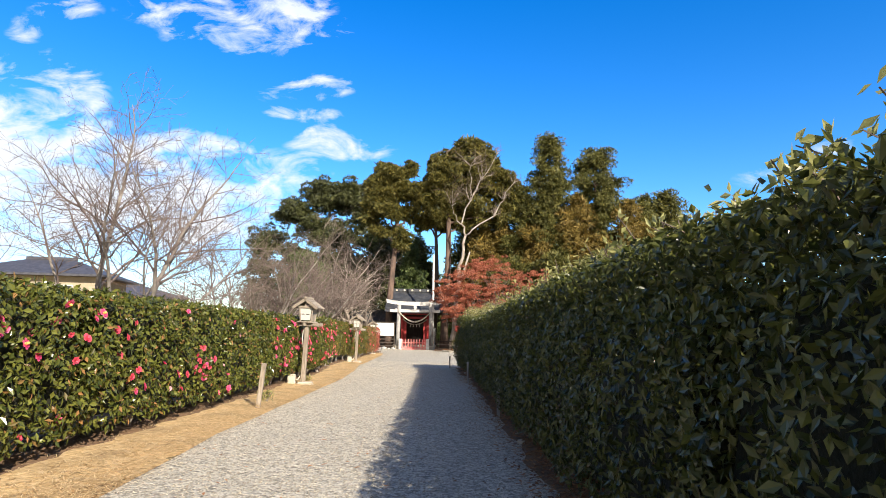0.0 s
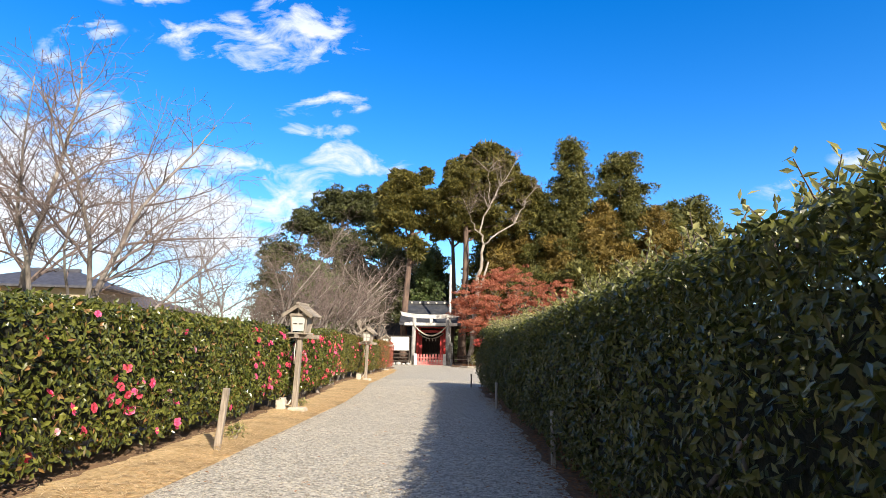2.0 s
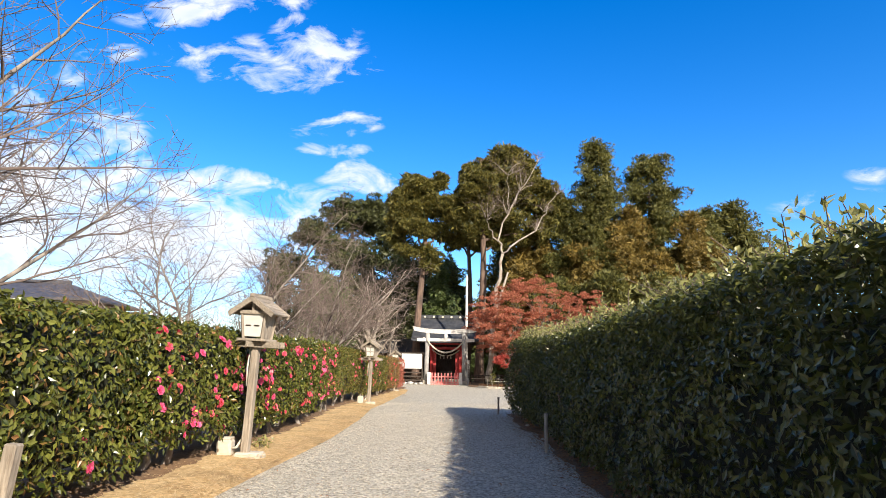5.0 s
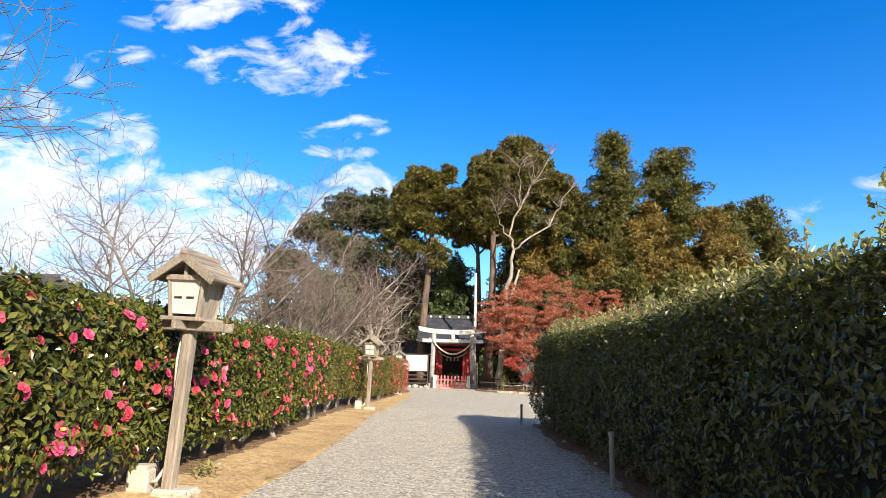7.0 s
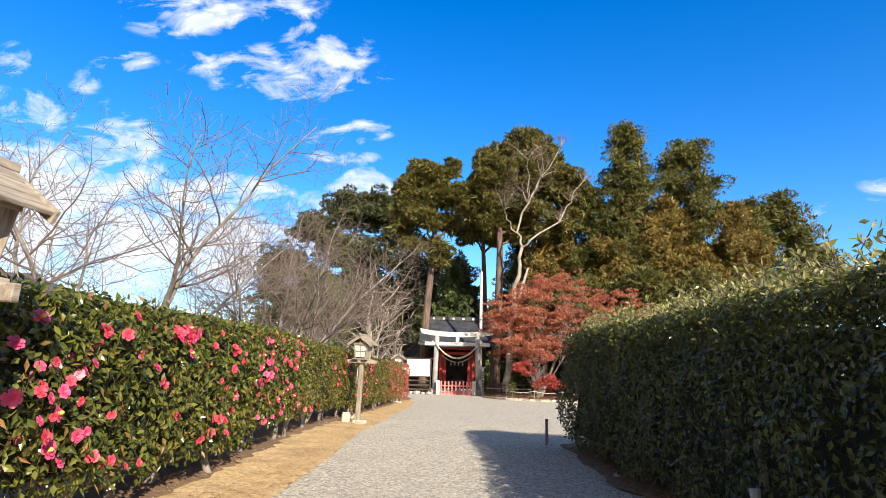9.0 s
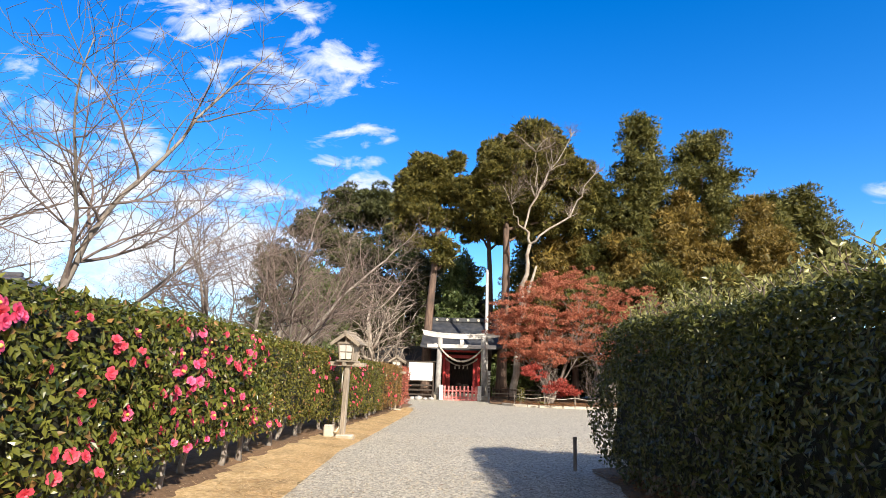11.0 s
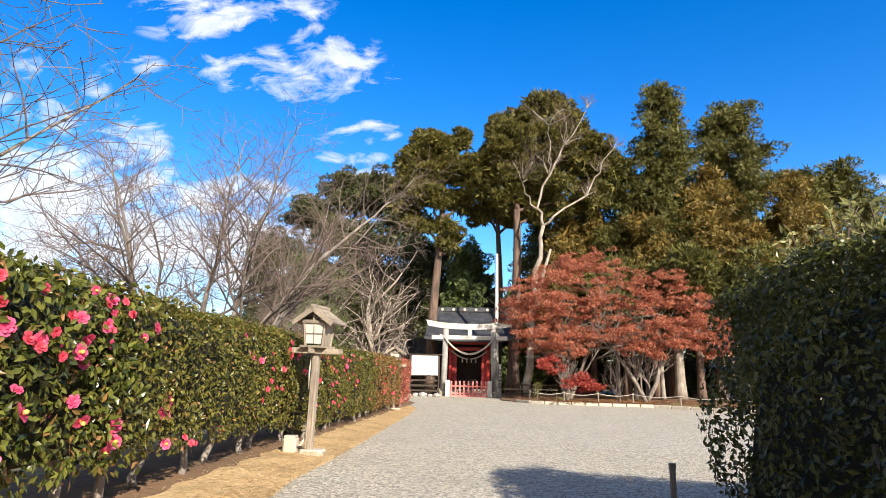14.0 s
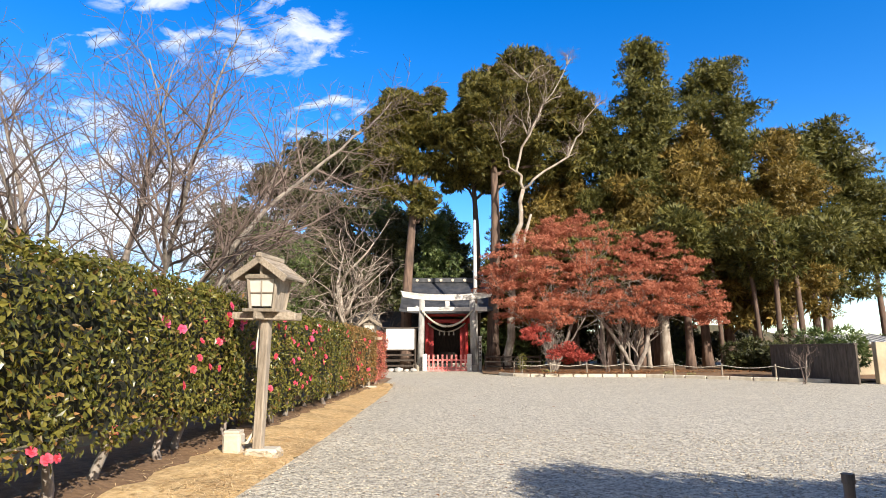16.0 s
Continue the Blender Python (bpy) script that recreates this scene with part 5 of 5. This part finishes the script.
    part("roof", Geo().add(v, [[0, 1, 2, 3], [3, 2, 4, 5], [6, 7, 1, 0], [9, 8, 7, 6], [1, 7, 8, 4, 2], [0, 3, 5, 9, 6], [5, 4, 8, 9]]), ROOF, ob)
    for i in range(5):
        part("post", box(-1.8 + i * 0.9, -0.55, 1.4, 0.1, 0.1, 2.8), WOOD_DARK, ob)
    # low dark rail fences on both sides of the gate
    for x0, x1, yy in ((-8.6, -5.0, 57.0), (-0.1, 3.0, 55.0)):
        ob = thing("rail_fence", ((x0 + x1) / 2, yy, 0.0), "low weathered wooden rail fence beside the gate", "fence")
        for z in (0.3, 0.55, 0.8):
            part("rail", box(0, 0, z, x1 - x0, 0.05, 0.07), WOOD_DARK if z != 0.55 else WOOD, ob)
        for k in range(4):
            part("post", box(-(x1 - x0) / 2 + 0.05 + k * ((x1 - x0) - 0.1) / 3, 0.06, 0.46, 0.08, 0.08, 0.95), WOOD_DARK, ob)


shrine()


def rope_fence():
    pts = [(1.0, 49.3), (2.6, 48.9), (4.2, 48.8), (5.8, 48.7), (7.6, 47.4), (9.0, 46.0), (10.4, 44.6), (11.2, 43.9)]
    ob = thing("rope_fence", (5.0, 48.8, 0.1), "low rope fence on thin stakes round the planting bed", "fence")
    off = np.array((5.0, 48.8, 0.1))
    for x, y in pts:
        part("stake", tube([np.array((x, y, 0.0)) - off, np.array((x, y, 0.62)) - off], [0.035, 0.03], 7), WOOD, ob)
    g = Geo()
    for a, b in zip(pts, pts[1:]):
        seg = [np.array((a[0] + (b[0] - a[0]) * k, a[1] + (b[1] - a[1]) * k - 0.035, 0.55 - 0.10 * math.sin(k * math.pi))) - off for k in np.linspace(0, 1, 8)]
        tube(seg, 0.014, 5, g)
    part("rope", g, ROPE, ob, "pale sagging rope")
    # white kerb stones along the edge of the bed
    xs = np.arange(0.4, 11.4, 0.62)
    ob = tagged(thing("kerb", (5.0, 48.5, 0.0), "row of low whitish kerb stones edging the forecourt", "kerb"), kind="structure")
    for i, x in enumerate(xs):
        y0, y1 = bed_edge(x), bed_edge(x + 0.6)
        a = math.atan2(y1 - y0, 0.6)
        L = math.hypot(0.6, y1 - y0)
        part("kerb_stone", box(x + 0.3 - 5.0, (y0 + y1) / 2 - 48.5, 0.055, L - 0.02, 0.14, 0.15, bevel=0.15, m=Matrix.Rotation(a, 4, "Z")), CONCRETE, ob)


rope_fence()


def right_wall():
    """Dark boarded wall at the forecourt's far side, with a lit plaster building beyond."""
    ob = thing("board_wall", (11.9, 45.2, 0.0), "dark boarded yard wall in shade", "wall")
    a, b = np.array((11.1, 46.2)), np.array((11.8, 42.0))
    d = (b - a) / 11
    ang = math.atan2(d[1], d[0])
    for i in range(11):
        c = a + d * (i + 0.5)
        part("panel", box(c[0] - 11.9, c[1] - 45.2, 0.66, np.linalg.norm(d) - 0.006, 0.08, 1.36, bevel=0.06, m=Matrix.Rotation(ang, 4, "Z")), WALL_DARK, ob)
    m = (a + b) / 2
    part("coping", box(m[0] - 11.9, m[1] - 45.2, 1.33, 4.28, 0.16, 0.06, m=Matrix.Rotation(ang, 4, "Z")), WALL_DARK, ob)
    ob = thing("shed", (15.9, 48.6, 0.0), "low shed with a grey ribbed metal roof behind the wall", "shed")
    part("wall", box(0, 0, 0.7, 3.0, 2.0, 1.4, bevel=0.01), WALL_CREAM, ob)
    part("roof", box(0, 0, 1.62, 3.5, 2.6, 0.08, m=Matrix.Rotation(0.16, 4, "X")), STEEL, ob)
    for i in range(10):
        part("roof_rib", box(-1.6 + i * 0.356, 0, 1.68, 0.05, 2.6, 0.05, m=Matrix.Rotation(0.16, 4, "X")), STEEL, ob)
    ob = thing("garden_wall", (14.65, 42.4, 0.0), "sunlit cream plaster garden wall with a dark arched opening", "wall")
    part("left_pier", box(-1.4, 0, 0.7, 1.2, 0.22, 1.4, bevel=0.05), WALL_CREAM, ob)
    part("right_pier", box(1.3, 0, 0.7, 1.8, 0.22, 1.4, bevel=0.05), WALL_CREAM, ob)
    part("head", box(-0.2, 0.0, 1.2, 1.2, 0.216, 0.396, bevel=0.02), WALL_CREAM, ob)
    part("back", box(-0.2, 0.3, 0.5, 1.4, 0.1, 1.0), WALL_DARK, ob)
    ob = thing("utility_pole", (17.5, 60.0, 0.0), "thin pale utility pole behind the shed", "pole")
    part("shaft", tube([(0, 0, -0.1), (0, 0, 6.8)], [0.10, 0.07], 10), STEEL, ob)


right_wall()


def house(at, w, d, h, label, turn):
    ob = thing("house", (*at, 0.0), label, "house", "", "", turn)
    part("wall", box(0, 0, h / 2, w, d, h, bevel=0.005), WALL_CREAM, ob)
    e, r = 0.9, h + 1.55
    a, b = w / 2 + e, d / 2 + e
    k = w / 2 - d / 2
    v = [(-a, -b, h - 0.1), (a, -b, h - 0.1), (a, b, h - 0.1), (-a, b, h - 0.1), (-k, 0, r), (k, 0, r), (-a, -b, h - 0.28), (a, -b, h - 0.28), (a, b, h - 0.28), (-a, b, h - 0.28)]
    roof = part("roof", Geo().add(v, [[0, 1, 5, 4], [1, 2, 5], [2, 3, 4, 5], [3, 0, 4], [6, 7, 1, 0], [7, 8, 2, 1], [8, 9, 3, 2], [9, 6, 0, 3], [9, 8, 7, 6]]), TILE, ob, "dark grey tiled hip roof")
    part("ridge_tile", box(0, 0, r + 0.05, 2 * k + 0.6, 0.36, 0.3), TILE, roof)
    for s in (-1, 1):
        for x in (-w / 4, w / 4):
            win = part("window", box(x, s * (d / 2 + 0.02), h - 1.6, 1.7, 0.08, 1.2), STEEL, ob)
            part("pane", box(x, s * (d / 2 + 0.055), h - 1.6, 1.5, 0.03, 1.0), GLASS, win, "dark glass")


house((-35.6, 55.0), 10.7, 7, 6.1, "cream two-storey house with dark hipped tile roof", 8)
house((-45.0, 84.0), 16, 9, 6.0, "distant house with a grey hipped roof", -6)


# ---- lanterns ----
def lantern(at, turn, lean, cord, label, cross=True):
    """A wooden post lantern: tapered box with paper panes under a boarded gable roof."""
    ob = thing("wooden_lantern", (*at, 0.0), label, "lantern", "lanterns along the path", "", turn)
    L = Matrix.Rotation(radians(lean), 4, "Y")
    post = part("post", box(0, 0, 0.74, 0.115, 0.115, 1.56, bevel=0.1), WOOD, ob, "weathered square post")
    for s in (-1, 1):
        part("cross_arm", box(0, s * 0.085, 1.515, 0.86, 0.05, 0.085), WOOD_FLAT, ob)
    part("cross_arm", box(0.0, 0, 1.515, 0.05, 0.62, 0.08), WOOD_FLAT, ob)
    part("tray", box(0, 0, 1.575, 0.46, 0.44, 0.035), WOOD_FLAT, ob)
    z0, z1, b0, b1 = 1.60, 1.935, 0.155, 0.195
    for sx in (-1, 1):
        for sy in (-1, 1):
            part("corner_post", tube([(sx * b0, sy * b0, z0 - 0.01), (sx * b1, sy * b1, z1)], 0.026, 4), WOOD, ob)
    for s in (-1, 1):
        for axis in (0, 1):
            def q(u, z, out):
                b = b0 + (b1 - b0) * (z - z0) / (z1 - z0)
                p = (u * b, s * (b + out))
                return (p[0], p[1], z) if axis == 0 else (p[1], p[0], z)
            if axis == 0:
                v = [q(-0.9, z0 + 0.02, -0.012), q(0.9, z0 + 0.02, -0.012), q(0.9, z1, -0.012), q(-0.9, z1, -0.012), q(-0.9, z0 + 0.02, -0.004), q(0.9, z0 + 0.02, -0.004), q(0.9, z1, -0.004), q(-0.9, z1, -0.004)]
                pane = part("pane", Geo().add(v, [[0, 1, 2, 3], [7, 6, 5, 4], [0, 4, 5, 1], [1, 5, 6, 2], [2, 6, 7, 3], [3, 7, 4, 0]]), PAPER, ob, "white paper pane")
                if cross:
                    part("muntin", tube([q(0, z0 + 0.02, 0.004), q(0, z1, 0.004)], 0.010, 4), WOOD, pane)
                    part("muntin", tube([q(-0.9, (z0 + z1) / 2, 0.004), q(0.9, (z0 + z1) / 2, 0.004)], 0.010, 4), WOOD, pane)
                else:
                    for u in (-0.45, 0.35):
                        part("slot", tube([q(u - 0.24, (z0 + z1) / 2, 0.002), q(u + 0.24, (z0 + z1) / 2, 0.002)], 0.010, 4), WOOD_DARK, pane)
            else:
                v = [q(-0.9, z0, -0.015), q(0.9, z0, -0.015), q(0.9, z1, -0.015), q(-0.9, z1, -0.015), q(-0.9, z0, 0.004), q(0.9, z0, 0.004), q(0.9, z1, 0.004), q(-0.9, z1, 0.004)]
                part("side_board", Geo().add(v, [[0, 1, 2, 3], [7, 6, 5, 4], [0, 4, 5, 1], [1, 5, 6, 2], [2, 6, 7, 3], [3, 7, 4, 0]]), WOOD, ob)
    for s in (-1, 1):
        part("head_rail", box(0, s * 0.2, 1.945, 0.44, 0.045, 0.05), WOOD_FLAT, ob)
        part("king_post", box(0, s * 0.2, 2.02, 0.045, 0.04, 0.12), WOOD, ob)
        part("side_rail", box(s * 0.2, 0, 1.945, 0.045, 0.42, 0.045), WOOD_FLAT, ob)
    for s in (-1, 1):
        m = Matrix.Rotation(s * radians(31), 4, "Y")
        for i in range(3):
            c = 0.075 + i * 0.135
            part("roof_board", box(s * c * math.cos(radians(31)), 0.0, 2.158 - c * math.sin(radians(31)) - i * 0.008, 0.155, 0.60, 0.022, m=m), WOOD_FLAT, ob)
        for e in (-1, 1):
            part("barge_board", box(s * 0.21 * math.cos(radians(31)), e * 0.29, 2.15 - 0.21 * math.sin(radians(31)) - 0.02, 0.44, 0.03, 0.075, m=m), WOOD_FLAT, ob)
    part("ridge_board", box(0, 0, 2.175, 0.075, 0.64, 0.05), WOOD_FLAT, ob)
    ob.matrix_basis = ob.matrix_basis @ L @ Matrix.Diagonal((0.88, 0.88, 1.0, 1.0))
    foot = thing("lantern_footing", (at[0], at[1] + 0.02, 0.03), "pale rough concrete footing of a lantern post", "footing")
    g = box(0.05, 0.02, 0.0, 0.38, 0.28, 0.13, bevel=0.3)
    part("body", g, CONCRETE, foot)
    blk = thing("junction_box", (at[0] - 0.30, at[1] + 0.08, 0.03), "small whitish concrete junction block beside the post", "block")
    part("body", box(0, 0, 0.10, 0.20, 0.18, 0.24, bevel=0.15), CONCRETE, blk)
    part("lid", box(0.0, 0, 0.23, 0.17, 0.15, 0.03), CONCRETE, blk)
    if cord:
        pts = [(0.09, -0.02, 0.10), (0.17, -0.05, 0.12), (0.235, -0.03, 0.24), (0.25, 0.0, 0.5)]
        part("conduit", tube(pts, 0.018, 7), PVC, blk, "cream plastic conduit", True)
        part("cable", tube([(-0.10, 0.02, 0.95), (-0.12, 0.02, 1.2), (-0.10, 0.03, 1.48)], 0.017, 6), PVC, ob, "cream cable sleeve", True)
    return ob


LANTERN = "weathered wooden post lantern with paper panes and gable roof"
lantern((-3.32, 15.4), -8, 1.6, True, LANTERN, False)
lantern((-3.72, 28.0), -10, 1.2, True, LANTERN)
lantern((-4.28, 39.8), 0, 0.5, False, LANTERN)


def stakes():
    ob = thing("wooden_stake", (-3.0, 10.62, 0.0), "pale leaning square wooden stake on the verge", "stake")
    part("shaft", box(0.02, 0, 0.34, 0.075, 0.075, 0.86, bevel=0.12, m=Matrix.Rotation(radians(5), 4, "Y")), WOOD, ob)
    for i, (x, y, h) in enumerate(((1.02, 10.0, 0.62), (0.86, 16.8, 0.58), (0.52, 24.7, 0.47))):
        ob = thing("marker_stake", (x, y, 0.0), "thin grey-green marker stake at the path's edge", "stake")
        part("shaft", tube([(0, 0, -0.04), (0, 0, h - 0.03), (0, 0, h)], [0.028, 0.028, 0.02], 8), TORII_GREY if i != 2 else BARK, ob)
        part("cap", tube([(0, 0, h - 0.04), (0, 0, h + 0.01)], 0.033, 8), TORII_GREY if i != 2 else BARK, ob)
    # added pale lumps in place of sunlit bits of trunk at the hedge's foot
    for i, (x, y) in enumerate(((0.92, 17.6), (1.0, 18.4), (1.05, 7.6), (1.1, 8.3), (1.0, 12.4), (0.98, 21.0))):
        rock = thing("stone", (x, y, 0.02), "small pale lump standing for a sunlit trunk stub under the hedge", "stone")
        part("body", boulder(0.03 + 0.01 * (i % 3), 500 + i), CONCRETE, rock, "", True)


stakes()


def small_plants():
    """Low leafy plants along the front of the planting bed and on the verge."""
    spec = [(1.3, 48.9, 0.95, 0.22, 420, CAMELLIA_OLIVE, "slender young shrub with olive leaves in the bed"), (2.5, 49.2, 0.22, 0.24, 160, SHOOT, "low yellow green plant beside the kerb"),
            (7.5, 47.9, 0.20, 0.30, 160, SHOOT, "low yellow green plant beside the kerb"), (8.3, 47.5, 0.16, 0.22, 110, SHOOT, "low yellow green plant beside the kerb"),
            (-3.15, 11.6, 0.16, 0.14, 120, SHOOT, "small yellow green weed on the verge"), (-3.4, 16.3, 0.12, 0.12, 90, SHOOT, "small green weed on the verge")]
    for i, (x, y, h, r, n, mat, label) in enumerate(spec):
        rng = np.random.default_rng(600 + i)
        ob = thing("small_plant", (x, y, 0.05), label, "plant")
        d = rng.normal(0, 1, (n, 3)) * np.array([r * 0.5, r * 0.5, 0])
        d[:, 2] = rng.uniform(0.0 if h < 0.4 else 0.2, h, n)
        part("foliage", leaves(rng, d, unit(d + np.array([0, 0, 0.3])), 0.07, 0.03, Geo(), droop=-0.2), mat, ob)
        g = Geo()
        for k in range(5):
            tube([(rng.normal(0, 0.02), rng.normal(0, 0.02), -0.03), (rng.normal(0, r * 0.4), rng.normal(0, r * 0.4), h * 0.9)], [0.012, 0.005], 5, g)
        part("stem_cluster", g, BARK, ob)


small_plants()


# ---- loose cover of the ground ----
def gravel_stones():
    rng = np.random.default_rng(7)
    n = 45000
    y = 3.0 + rng.uniform(0, 1, n) ** 1.5 * 27
    edge = np.array([gravel_edge(a) for a in y])
    x = edge + 0.05 + rng.uniform(0, 1, n) * (np.where(y < 24.6, 1.0, 5.0) - edge)
    s = rng.uniform(0.004, 0.011, n) * (1 + 0.02 * y)
    base = np.array([(1, 0, 0), (0.2, 0.9, 0.1), (-0.9, 0.3, 0), (-0.3, -0.9, 0.1), (0.1, 0.05, 0.75)])
    a = rng.uniform(0, 6.3, n)
    c, d = np.cos(a), np.sin(a)
    v = base[None] * rng.uniform(0.7, 1.2, (n, 5, 1)) * s[:, None, None]
    q = np.stack([v[..., 0] * c[:, None] - v[..., 1] * d[:, None] + x[:, None], v[..., 0] * d[:, None] + v[..., 1] * c[:, None] + y[:, None], v[..., 2] + 0.006 + 0.012 * wob(x, y * 0.7)[:, None]], -1)
    g = Geo()
    g.v.append(q.reshape(-1, 3))
    idx = np.arange(n)[:, None] * 5
    g.f = np.concatenate([idx + np.array([[i, (i + 1) % 4, 4]]) for i in range(4)]).tolist()
    tagged(new("gravel", g.mesh("gravel", STONE_BITS)), "loose grey and white crushed stones on the path", "gravel", "", "stuff")


def blades(name, mat, label, category, n, ys, xf, length, width, seed, lift=0.12, z0=0.06):
    rng = np.random.default_rng(seed)
    y = ys[0] + rng.uniform(0, 1, n) ** 1.3 * (ys[1] - ys[0])
    x = np.array([xf(a, rng) for a in y])
    z = z0 + rng.uniform(0, 0.02, n)
    a = rng.uniform(0, 6.3, n)
    d = np.stack([np.cos(a), np.sin(a), rng.uniform(-0.02, lift, n)], 1)
    s = np.stack([-np.sin(a), np.cos(a), np.zeros(n)], 1)
    L = (length * rng.uniform(0.4, 1.3, n))[:, None]
    p = np.stack([x, y, z], 1)
    w = width * rng.uniform(0.6, 1.2, n)[:, None]
    g = Geo().quads(np.stack([p - s * w, p + d * L * 0.5 - s * w + (0, 0, 0.006), p + d * L, p + d * L * 0.5 + s * w + (0, 0, 0.006)], 1), 4)
    tagged(new(name, g.mesh(name, mat)), label, category, "", "stuff")


gravel_stones()
blades("dead_leaves", LITTER, "scattered dry leaves on the gravel", "litter", 420, (4, 46), lambda y, r: r.uniform(gravel_edge(y) + 0.1, 1.0 if y < 25 else 9.0), 0.06, 0.014, 12, 0.3, 0.02)
blades("straw", STRAW, "dry tan grass straw lying on the verge", "straw", 20000, (4, 42), lambda y, r: gravel_edge(y) + 0.05 - abs(r.normal(0, 0.45)) * 1.0, 0.15, 0.0045, 8)
blades("leaf_litter", LITTER, "brown fallen leaves under the shaded hedge", "litter", 5000, (3, 24.3), lambda y, r: 1.0 + r.normal(0.15, 0.22), 0.06, 0.016, 9, 0.3, 0.05)
blades("forest_litter", LITTER, "rust brown fallen leaves in the planting bed", "litter", 5000, (48.2, 54), lambda y, r: r.uniform(0.5, 14) if y > 49.5 else r.uniform(2, 7), 0.14, 0.03, 10, 0.3, 0.14)
